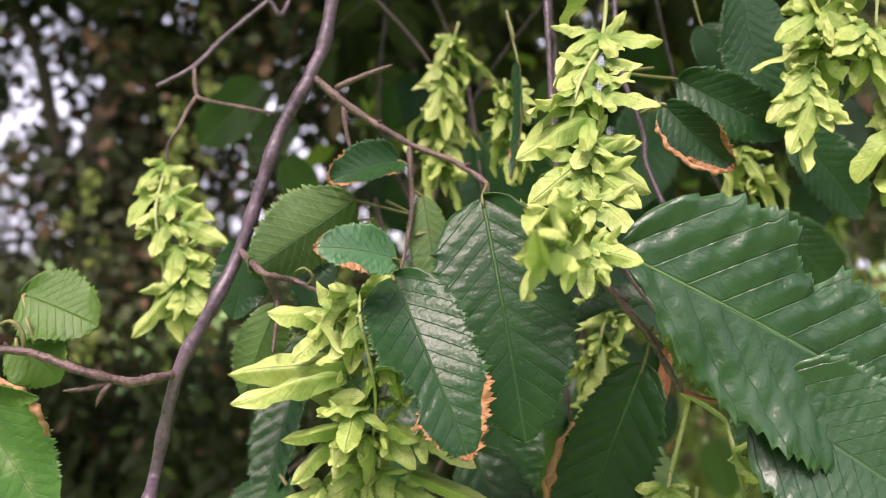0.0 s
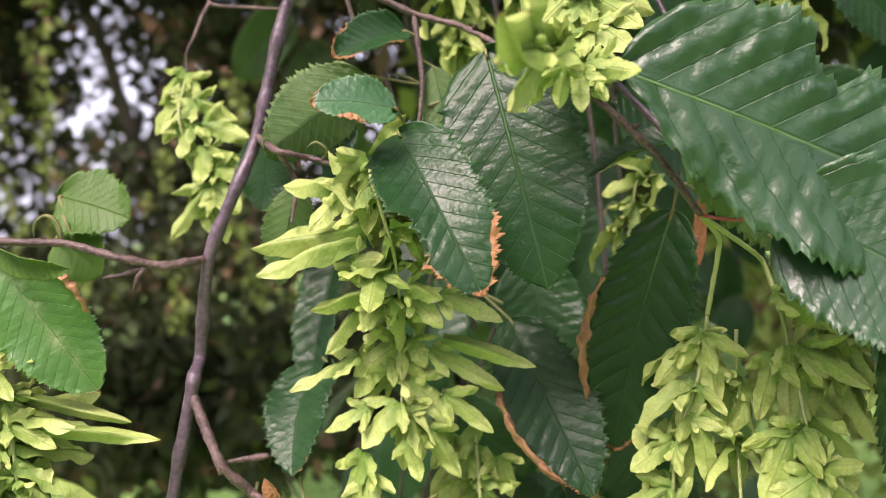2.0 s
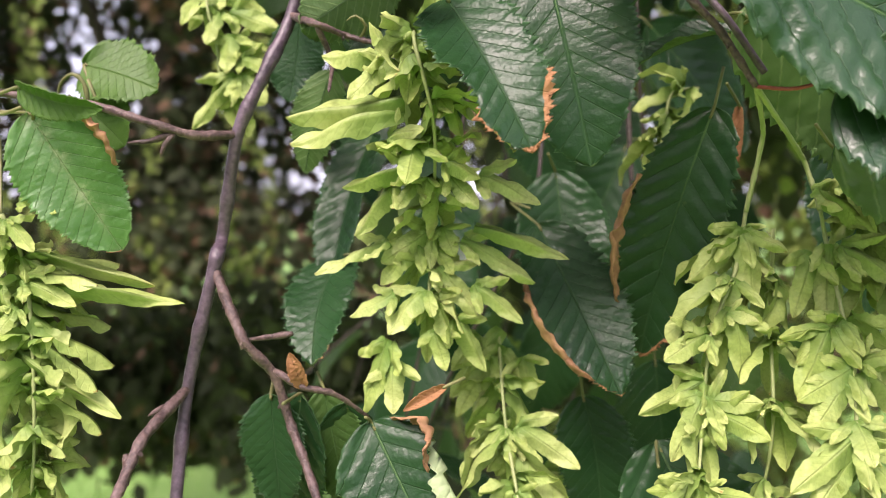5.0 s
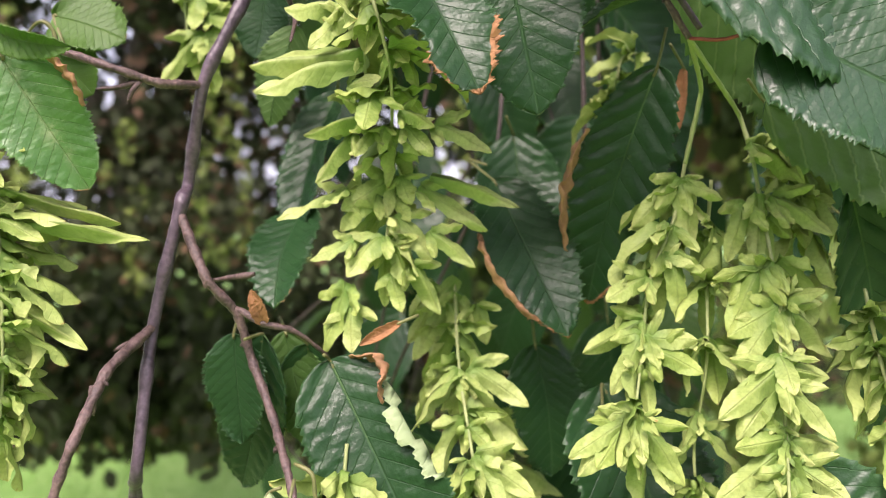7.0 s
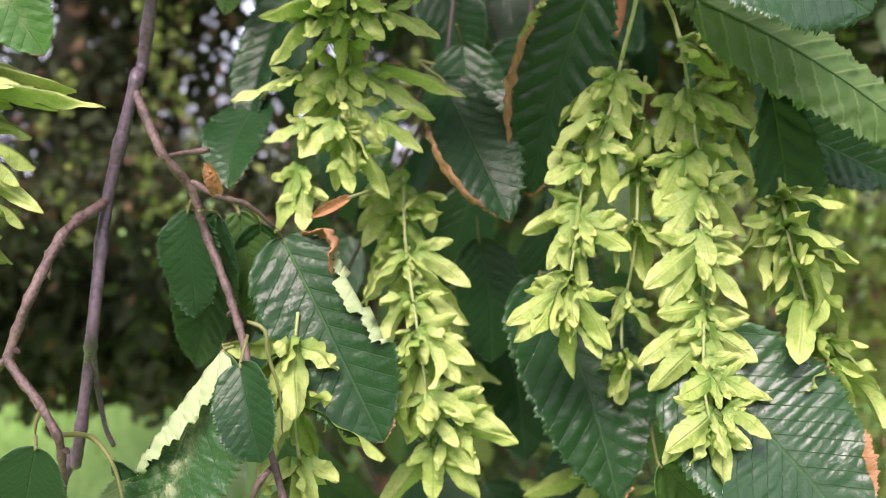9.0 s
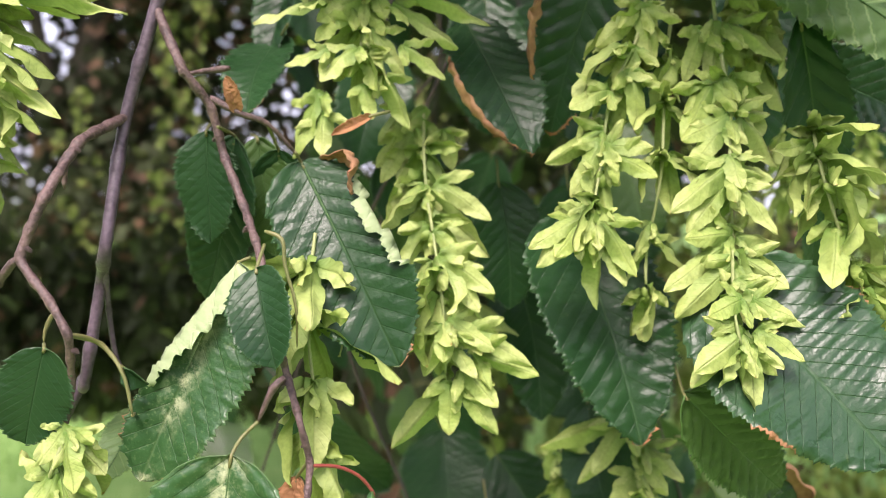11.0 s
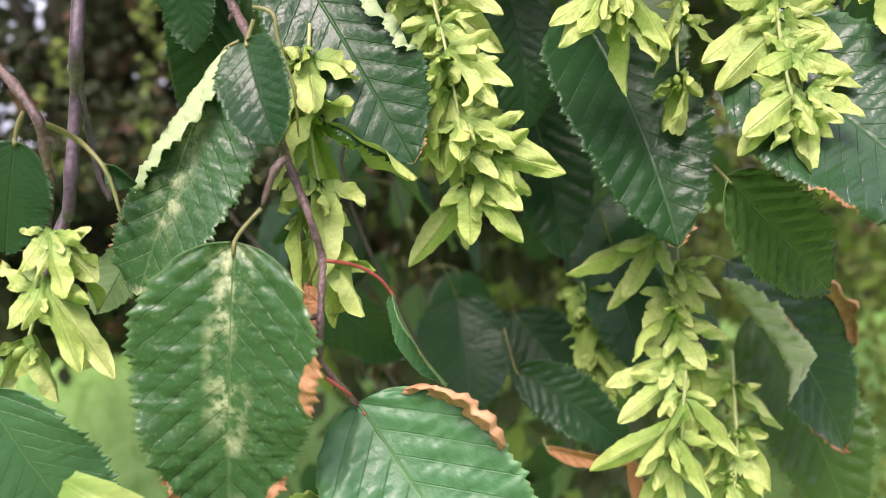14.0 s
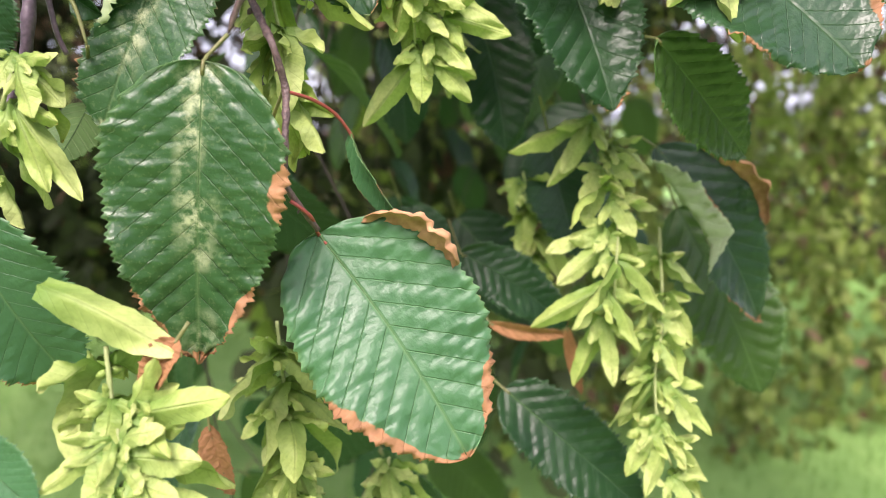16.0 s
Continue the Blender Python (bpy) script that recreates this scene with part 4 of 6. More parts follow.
leaf("rounded light green hornbeam leaf lit through", (-0.1507, 0.2663, 1.5841), (-0.1216, 0.2625, 1.5733), 0.0288, turn=-20, fold=8, curl=-0.3, seed=12, tone=2, dry=0.2, pleat=0.8, veins=9, stalk=[(-0.1437, 0.2563, 1.5768), (-0.1406, 0.2563, 1.5678)])
leaf("rounded light green hornbeam leaf lit through", (-0.1496, 0.2610, 1.5690), (-0.1344, 0.2615, 1.5536), 0.0232, fold=8, curl=-0.3, seed=121, tone=2, veins=8, stalk=[(-0.1416, 0.2473, 1.5660)])
leaf("green leaf with yellow flecks and dry brown edge", (-0.1453, 0.2242, 1.5607), (-0.1212, 0.2299, 1.5172), 0.0305, turn=-10, fold=12, curl=-0.3, seed=13, dry=0.35, tone=3, rim=[(-1, 0.02, 0.55)], stalk=[(-0.1457, 0.2210, 1.5619), (-0.1557, 0.2266, 1.5612), (-0.1658, 0.2351, 1.5636)])
leaf("light green curled leaf", (-0.1457, 0.2201, 1.5680), (-0.1130, 0.2077, 1.5583), 0.0117, turn=40, fold=30, curl=-0.5, seed=131, tone=2, stalk=[(-0.1672, 0.2361, 1.5679)])
leaf("dark green leaf with curled brown rim", (0.0150, 0.3053, 1.5192), (0.0406, 0.2673, 1.4574), 0.0371, turn=-12, fold=10, curl=-0.25, seed=14, dry=0.5, rim=[(1, 0.35, 0.9)], stalk=[(0.0123, 0.3081, 1.5260), (0.0047, 0.3179, 1.5289)])
leaf("dark leaf with long curled dry edge", (0.0774, 0.2756, 1.5598), (0.0514, 0.2895, 1.4675), 0.0363, turn=12, fold=14, curl=-0.3, seed=15, dry=0.6, rim=[(1, 0.3, 0.8)], stalk=[(0.0805, 0.2742, 1.5737)])
leaf("leaf seen from its lower edge", (0.0811, 0.2653, 1.5840), (0.0472, 0.2725, 1.5738), 0.0187, turn=60, fold=25, curl=-0.6, seed=16, dry=0.2, stalk=[(0.0812, 0.2439, 1.5838)])
leaf("leaf underside in deep shade", (0.0798, 0.2538, 1.5871), (0.1585, 0.2838, 1.5283), 0.0407, turn=190, fold=12, curl=0.2, seed=17, stalk=[(0.0759, 0.2625, 1.5888)])
leaf("pleated leaf underside in the shade", (0.1087, 0.2540, 1.5420), (0.2011, 0.2534, 1.4864), 0.0368, turn=170, fold=14, curl=0.3, seed=171, pleat=1.5, stalk=[(0.1014, 0.2500, 1.5494)])
leaf("dark hornbeam leaf in the shade", (0.1547, 0.2958, 1.5020), (0.2120, 0.2823, 1.4723), 0.0319, turn=10, fold=14, curl=-0.3, seed=172, pleat=1.2, stalk=[(0.1429, 0.2917, 1.5115)])
leaf("dark leaf with browned spots in the shade", (0.1415, 0.2603, 1.5112), (0.1717, 0.2996, 1.4077), 0.0311, turn=-5, fold=14, curl=-0.3, seed=173, dry=0.3, stalk=[(0.1576, 0.3073, 1.5289)])
leaf("glossy dark green hornbeam leaf with toothed edge and curled pale margin", (-0.0487, 0.2565, 1.4533), (-0.0095, 0.2298, 1.3812), 0.0461, turn=-2, fold=10, curl=-0.35, seed=18, dry=0.3, rim=[(-1, 0.02, 0.3)], flap=[(-1, 0.74, 155, 0.0, 0.62, 99)], pale=True, pleat=1.0, stalk=[(-0.0495, 0.2508, 1.4561)])
leaf("small cupped dark green leaf", (-0.0535, 0.2063, 1.4167), (-0.0453, 0.1955, 1.3880), 0.0225, turn=8, fold=24, curl=-0.5, seed=19, dry=0.2, veins=9, stalk=[(-0.0530, 0.2149, 1.4239)])
leaf("stippled leaf folded over to a pale underside", (-0.0629, 0.2212, 1.4175), (-0.0930, 0.2135, 1.3462), 0.0462, turn=10, fold=10, flap=[(1, 0.62, 156, 0, 0.9, 1.3)], bite=[(1, 0.03, 0.9, 0.3)], pale=True, curl=-0.25, seed=20, tone=4, dry=0.35, pleat=0.9, stalk=[(-0.0588, 0.2204, 1.4192)])
leaf("dark green leaf behind the twig", (-0.0743, 0.2610, 1.4625), (-0.0925, 0.2850, 1.3955), 0.0290, turn=8, fold=14, curl=-0.4, seed=21, stalk=[(-0.0751, 0.2410, 1.4640)])
leaf("dark green leaf behind the twig", (-0.0585, 0.2640, 1.4580), (-0.0628, 0.2980, 1.4055), 0.0280, fold=10, curl=-0.3, seed=211, stalk=[(-0.0584, 0.2456, 1.4651)])
leaf("large leaf stippled pale along its midrib", (-0.0571, 0.1897, 1.3635), (-0.0659, 0.1930, 1.2765), 0.0530, turn=6, fold=14, curl=-0.35, seed=22, tone=4, dry=0.85, taper=0.9, pleat=1.5, veins=12, stalk=[(-0.0508, 0.1961, 1.3716), (-0.0556, 0.1951, 1.3668)])
leaf("broad green pleated leaf with brown margin", (-0.0295, 0.2068, 1.3118), (0.0120, 0.1760, 1.2475), 0.0575, turn=-6, fold=10, curl=-0.25, seed=23, tone=5, dry=0.6, pleat=2.0, veins=9, rim=[(-1, 0.06, 0.42)], redstalk=True, stalk=[(-0.0365, 0.1954, 1.3236), (-0.0309, 0.1962, 1.3188)])
leaf("narrow green leaf seen edge on", (-0.0177, 0.2156, 1.3424), (-0.0024, 0.2115, 1.3142), 0.0120, turn=62, fold=30, curl=-0.5, seed=24, tone=5, dry=0.3, redstalk=True, stalk=[(-0.0364, 0.2026, 1.3557), (-0.0290, 0.2085, 1.3533), (-0.0222, 0.2128, 1.3488)])
leaf("glossy dark green hornbeam leaf with toothed edge and browned tip", (0.0561, 0.2852, 1.4351), (0.0813, 0.2465, 1.3478), 0.0566, turn=-8, fold=10, curl=-0.3, seed=25, dry=0.35, taper=0.8, pleat=1.1, stalk=[(0.0533, 0.2693, 1.4304)])
leaf("broad pleated green leaf with torn brown tip", (0.1001, 0.2366, 1.4128), (0.1464, 0.1979, 1.3583), 0.0653, turn=-10, fold=8, curl=-0.3, seed=26, dry=0.5, pleat=1.25, tone=6, veins=12, stalk=[(0.1063, 0.2594, 1.4120)])
leaf("green leaf in the shade below a larger one", (0.0904, 0.2296, 1.3722), (0.1381, 0.2520, 1.3288), 0.0311, turn=5, fold=14, curl=-0.3, seed=27, tone=1, pleat=1.7, stalk=[(0.1015, 0.2770, 1.3788)])
leaf("curled dark leaf with brown rim", (0.1242, 0.3064, 1.3313), (0.1735, 0.2954, 1.2470), 0.0470, turn=-15, fold=14, flap=[(1, 0.42, 152, 0, 0.52, 99)], pale=True, curl=-0.5, seed=28, dry=0.55, tone=6, rim=[(-1, 0.12, 0.6)], stalk=[(0.1098, 0.2913, 1.3370)])
leaf("shaded green leaf behind the curled one", (0.1533, 0.3447, 1.2972), (0.1923, 0.3211, 1.1989), 0.0543, fold=14, curl=-0.3, seed=29, tone=1, pleat=1.5, stalk=[(0.1280, 0.3194, 1.3291)])
leaf("dark leaf with dry brown tail", (0.0319, 0.3180, 1.2833), (0.0815, 0.3080, 1.2461), 0.0290, turn=-12, fold=10, curl=-0.3, seed=30, dry=0.35, stalk=[(0.0303, 0.3471, 1.2956)])
leaf("dark green leaf low among the fruit", (0.0481, 0.2989, 1.2205), (0.1062, 0.2708, 1.1687), 0.0395, turn=-10, fold=14, curl=-0.4, seed=31, dry=0.25, stalk=[(0.0425, 0.3057, 1.2250)])
leaf("bright green leaf with brown torn patches", (-0.1321, 0.1987, 1.3238), (-0.1102, 0.2148, 1.2656), 0.0388, turn=-8, fold=14, curl=-0.4, seed=32, dry=0.6, tone=5, stalk=[(-0.1349, 0.1962, 1.3323)])
leaf("bright green leaf low on the branch", (-0.1193, 0.1632, 1.2724), (-0.1010, 0.1582, 1.2514), 0.0178, turn=-8, fold=14, curl=-0.3, seed=321, tone=5, stalk=[(-0.1250, 0.1695, 1.2766)])
leaf("dark green leaf with pale veins", (-0.1165, 0.2010, 1.3925), (-0.1245, 0.2040, 1.3615), 0.0240, turn=-10, fold=12, curl=-0.2, tone=0, seed=33, stalk=[(-0.1239, 0.2149, 1.3908)])
leaf("tiny curled green leaf", (-0.0963, 0.2094, 1.3846), (-0.0889, 0.2105, 1.3791), 0.0087, turn=30, fold=35, curl=-0.5, seed=34, veins=6, stalk=[(-0.0977, 0.2086, 1.3856)])
leaf("pale leaf underside with raised veins", (-0.1132, 0.2650, 1.3558), (-0.1180, 0.2401, 1.3352), 0.0177, turn=165, fold=12, curl=0.3, seed=35, tone=1, veins=8, stalk=[(-0.0926, 0.2070, 1.3700)])
leaf("dark curled hornbeam leaf", (0.0948, 0.2902, 1.6712), (0.1355, 0.2853, 1.6482), 0.0258, turn=20, fold=25, curl=-0.5, seed=36, stalk=[(0.0818, 0.2802, 1.6731), (0.0673, 0.2702, 1.6684)])
leaf("small leaf with curled brown rim", (0.0797, 0.2623, 1.6552), (0.1041, 0.2583, 1.6312), 0.0193, turn=30, fold=30, curl=-0.4, seed=37, dry=1.0, rim=[(1, 0.1, 0.9)], stalk=[(0.0775, 0.2653, 1.6548), (0.0718, 0.2673, 1.6520)])
leaf("dark hornbeam leaf in the shade", (0.1331, 0.3202, 1.7210), (0.1481, 0.3203, 1.6648), 0.0374, turn=-10, fold=10, curl=-0.2, seed=38, stalk=[(0.1306, 0.3202, 1.7334)])
leaf("dark hornbeam leaf in the shade", (0.1604, 0.3303, 1.6591), (0.1939, 0.3303, 1.6192), 0.0309, fold=12, curl=-0.2, seed=39, stalk=[(0.1542, 0.3253, 1.6671)])
leaf("dark hornbeam leaf in the shade", (0.1227, 0.3402, 1.7099), (0.1360, 0.3402, 1.6834), 0.0239, fold=12, curl=-0.2, seed=392, stalk=[(0.1188, 0.3402, 1.7232)])
leaf("narrow leaf seen edge on with brown tip", (0.0313, 0.3002, 1.6817), (0.0286, 0.2953, 1.6309), 0.0104, turn=70, fold=25, curl=0.5, seed=40, dry=0.5, stalk=[(0.0301, 0.3002, 1.6899), (0.0270, 0.3052, 1.7033)])
leaf("dark leaf hanging further back", (0.0108, 0.4275, 1.2960), (0.0157, 0.3969, 1.2332), 0.0586, fold=12, curl=-0.2, seed=43, stalk=[(0.0028, 0.3954, 1.3199)])
leaf("dark leaf hanging further back", (0.0423, 0.4010, 1.2902), (0.0861, 0.3698, 1.2301), 0.0490, turn=5, fold=12, curl=-0.2, seed=44, stalk=[(0.0369, 0.3920, 1.3064)])
leaf("dark leaf behind the fruit clusters", (0.0834, 0.3457, 1.3365), (0.0910, 0.3185, 1.2785), 0.0397, fold=12, curl=-0.2, seed=45, stalk=[(0.0702, 0.3130, 1.3562)])
leaf("dark leaf in deep shade", (0.0414, 0.3553, 1.4188), (0.0579, 0.3320, 1.3312), 0.0430, fold=12, curl=-0.2, seed=46, stalk=[(0.0427, 0.3404, 1.4266)])
leaf("dark leaf in deep shade", (0.0273, 0.3553, 1.5434), (0.0291, 0.3377, 1.4720), 0.0429, fold=12, curl=-0.2, seed=47, stalk=[(0.0232, 0.3426, 1.5507)])
leaf("dark leaf in deep shade", (0.0747, 0.3682, 1.4492), (0.0805, 0.3661, 1.3759), 0.0477, fold=12, curl=-0.2, seed=48, stalk=[(0.0737, 0.3685, 1.4605)])
leaf("dark leaf in deep shade", (0.1717, 0.3757, 1.5691), (0.1793, 0.3728, 1.4677), 0.0534, fold=12, curl=-0.2, seed=49, stalk=[(0.1694, 0.3761, 1.5833)])
leaf("dark leaf behind the fruit clusters", (0.0314, 0.3061, 1.4480), (0.0373, 0.3025, 1.3912), 0.0335, fold=12, curl=-0.2, seed=50, stalk=[(0.0305, 0.3068, 1.4583)])
leaf("dark green leaf behind the twig", (-0.0835, 0.2553, 1.4639), (-0.0830, 0.2591, 1.4219), 0.0239, turn=5, fold=10, curl=-0.2, seed=51, stalk=[(-0.0870, 0.2724, 1.4680)])
leaf("green leaf in the shade", (-0.0672, 0.2663, 1.4626), (-0.0607, 0.2714, 1.4162), 0.0229, fold=10, curl=-0.2, seed=52, tone=1, stalk=[(-0.0734, 0.2829, 1.4654)])
leaf("dead crumpled brown leaf behind the twig", (-0.0428, 0.2170, 1.3465), (-0.0451, 0.2140, 1.3220), 0.0125, turn=15, fold=25, curl=-0.5, seed=61, dry=4, veins=8, stalk=[(-0.0371, 0.2047, 1.3563)])
leaf("dead brown strip of leaf", (0.0431, 0.3060, 1.2508), (0.0809, 0.3020, 1.2446), 0.0085, turn=10, fold=30, curl=-0.5, seed=62, dry=4, veins=8, stalk=[(0.0421, 0.3090, 1.2544)])
leaf("dead brown tail of a leaf", (0.0796, 0.3010, 1.2478), (0.0865, 0.2990, 1.2146), 0.0075, turn=20, fold=30, curl=0.3, seed=68, dry=4, veins=7, stalk=[(0.0776, 0.3020, 1.2449)])
leaf("dead brown scrap on the twig", (-0.0685, 0.2421, 1.4693), (-0.0716, 0.2389, 1.4813), 0.0069, turn=10, fold=40, curl=-0.8, seed=63, dry=4, veins=6)
leaf("dead brown scrap of leaf", (-0.0666, 0.1725, 1.2898), (-0.0750, 0.1708, 1.2762), 0.0109, turn=20, fold=30, curl=-0.8, seed=64, dry=4, veins=7, stalk=[(-0.0633, 0.1730, 1.2943)])
leaf("dead brown strip of leaf", (0.0954, 0.3025, 1.5634), (0.0915, 0.2995, 1.5363), 0.0068, turn=30, fold=40, curl=0.4, seed=65, dry=4, veins=7, stalk=[(0.0841, 0.2822, 1.5690)])
leaf("dead brown scrap of leaf", (-0.0719, 0.2258, 1.2430), (-0.0649, 0.2211, 1.2188), 0.0122, turn=10, fold=30, curl=-0.5, seed=66, dry=4, veins=7, stalk=[(-0.0725, 0.2272, 1.2510)])
leaf("dead brown strip of leaf", (-0.0205, 0.2407, 1.4688), (-0.0347, 0.2387, 1.4615), 0.0053, turn=10, fold=40, curl=0.4, seed=67, dry=4, veins=7, stalk=[(-0.0145, 0.2437, 1.4707)])
# hanging fruit clusters
catkin("yellow-green hornbeam fruit cluster with leafy bracts", [(-0.0275, 0.2623, 1.5886), (-0.0267, 0.2411, 1.5799), (-0.0217, 0.2450, 1.5513), (-0.0265, 0.2737, 1.5152), (-0.0274, 0.2661, 1.4948)], 9, 0.0280, 101, many=4, spread=1.15, bracts=[
        ((-0.0315, 0.2481, 1.5638), (-0.0700, 0.2415, 1.5616), 1.02),
        ((-0.0316, 0.2476, 1.5600), (-0.0685, 0.2360, 1.5571), 0.68),
        ((-0.0306, 0.2508, 1.5416), (-0.0551, 0.2477, 1.5382), 0.83),
        ((-0.0411, 0.2667, 1.5159), (-0.0673, 0.2585, 1.5091), 0.72),
        ((-0.0146, 0.2689, 1.5159), (0.0110, 0.2645, 1.5010), 0.77),
        ((-0.0104, 0.2663, 1.5209), (0.0227, 0.2572, 1.5115), 0.59),
        ((-0.0372, 0.2566, 1.5365), (-0.0540, 0.2534, 1.5206), 0.99),
        ((-0.0079, 0.2548, 1.5381), (0.0123, 0.2482, 1.5293), 1.15),
        ((-0.0396, 0.2649, 1.4967), (-0.0552, 0.2592, 1.4917), 1.20),
        ((-0.0111, 0.2663, 1.4996), (0.0060, 0.2566, 1.4890), 0.97),
        ((-0.0177, 0.2652, 1.4878), (-0.0053, 0.2630, 1.4685), 1.11),
        ((-0.0259, 0.2715, 1.5194), (-0.0430, 0.2635, 1.5090), 1.48),
        ((-0.0217, 0.2706, 1.5203), (-0.0178, 0.2655, 1.5105), 1.95),
        ((-0.0284, 0.2654, 1.4983), (-0.0428, 0.2545, 1.4880), 1.60),
        ((-0.0265, 0.2653, 1.4962), (-0.0159, 0.2632, 1.4809), 1.51),
        ((-0.0259, 0.2647, 1.4840), (-0.0221, 0.2574, 1.4711), 1.50),
        ((-0.0421, 0.2634, 1.4807), (-0.0539, 0.2571, 1.4566), 1.00),
        ((-0.0281, 0.2460, 1.5485), (-0.0305, 0.2356, 1.5376), 1.95),
        ((-0.0191, 0.2481, 1.5428), (-0.0065, 0.2465, 1.5384), 1.65),
        ((-0.0293, 0.2562, 1.5362), (-0.0357, 0.2487, 1.5284), 1.50),
        ((-0.0176, 0.2539, 1.5375), (-0.0084, 0.2489, 1.5274), 1.50),
        ((-0.0220, 0.2481, 1.5653), (-0.0163, 0.2381, 1.5596), 1.50),
        ((-0.0165, 0.2476, 1.5612), (-0.0113, 0.2454, 1.5505), 1.50),
        ((-0.0312, 0.2710, 1.5145), (-0.0443, 0.2631, 1.5020), 1.36),
        ((-0.0232, 0.2686, 1.5060), (-0.0095, 0.2636, 1.4897), 1.19),
        ((-0.0377, 0.2490, 1.5511), (-0.0275, 0.2395, 1.5540), 1.50),
        ((-0.0366, 0.2489, 1.5792), (-0.0586, 0.2461, 1.5832), 1.36),
        ((-0.0347, 0.2483, 1.5771), (-0.0490, 0.2403, 1.5651), 1.38),
        ((-0.0290, 0.2517, 1.5851), (-0.0401, 0.2460, 1.5777), 1.50),
        ((-0.0404, 0.2627, 1.4726), (-0.0418, 0.2522, 1.4581), 1.50),
        ((-0.0252, 0.2537, 1.5378), (-0.0283, 0.2512, 1.5282), 1.50),
        ((-0.0251, 0.2719, 1.5142), (-0.0191, 0.2649, 1.5041), 1.50),
    ])
catkin("yellow-green hornbeam fruit cluster with leafy bracts, half hidden", [(-0.0026, 0.2919, 1.4774), (-0.0013, 0.2733, 1.4466), (0.0029, 0.2508, 1.4195), (0.0062, 0.2448, 1.3948), (0.0072, 0.2499, 1.3725)], 8, 0.0280, 102, many=4, bracts=[
        ((-0.0007, 0.2884, 1.4726), (-0.0128, 0.2824, 1.4485), 0.98),
        ((-0.0017, 0.2719, 1.4458), (-0.0108, 0.2619, 1.4386), 1.50),
        ((-0.0006, 0.2715, 1.4447), (-0.0077, 0.2687, 1.4278), 1.72),
        ((0.0028, 0.2714, 1.4468), (0.0239, 0.2618, 1.4336), 1.12),
        ((0.0005, 0.2710, 1.4435), (0.0174, 0.2631, 1.4207), 1.00),
        ((0.0034, 0.2504, 1.4190), (0.0237, 0.2381, 1.4087), 1.08),
        ((0.0012, 0.2506, 1.4169), (-0.0032, 0.2482, 1.4075), 1.50),
        ((0.0075, 0.2504, 1.4148), (0.0189, 0.2414, 1.4001), 1.34),
        ((0.0079, 0.2445, 1.3961), (0.0245, 0.2376, 1.3875), 1.32),
        ((0.0068, 0.2443, 1.3940), (0.0058, 0.2335, 1.3841), 1.80),
        ((0.0047, 0.2445, 1.3941), (-0.0019, 0.2414, 1.3738), 1.20),
        ((0.0089, 0.2462, 1.3856), (0.0183, 0.2379, 1.3768), 1.50),
        ((0.0152, 0.2455, 1.3918), (0.0378, 0.2380, 1.3806), 0.88),
        ((0.0174, 0.2469, 1.3833), (0.0382, 0.2347, 1.3758), 1.06),
        ((0.0090, 0.2485, 1.3706), (-0.0125, 0.2460, 1.3450), 0.94),
        ((0.0090, 0.2486, 1.3717), (0.0087, 0.2402, 1.3541), 1.64),
        ((0.0121, 0.2482, 1.3706), (0.0258, 0.2408, 1.3535), 1.12),
        ((0.0132, 0.2481, 1.3770), (0.0252, 0.2364, 1.3667), 1.45),
        ((0.0061, 0.2838, 1.4693), (0.0102, 0.2802, 1.4527), 1.50),
        ((-0.0055, 0.2872, 1.4700), (-0.0197, 0.2795, 1.4481), 1.02),
        ((0.0017, 0.2555, 1.4277), (0.0096, 0.2493, 1.4209), 1.50),
        ((-0.0017, 0.2900, 1.4799), (-0.0241, 0.2798, 1.4571), 0.85),
        ((-0.0100, 0.2890, 1.4773), (-0.0219, 0.2867, 1.4630), 1.41),
    ])
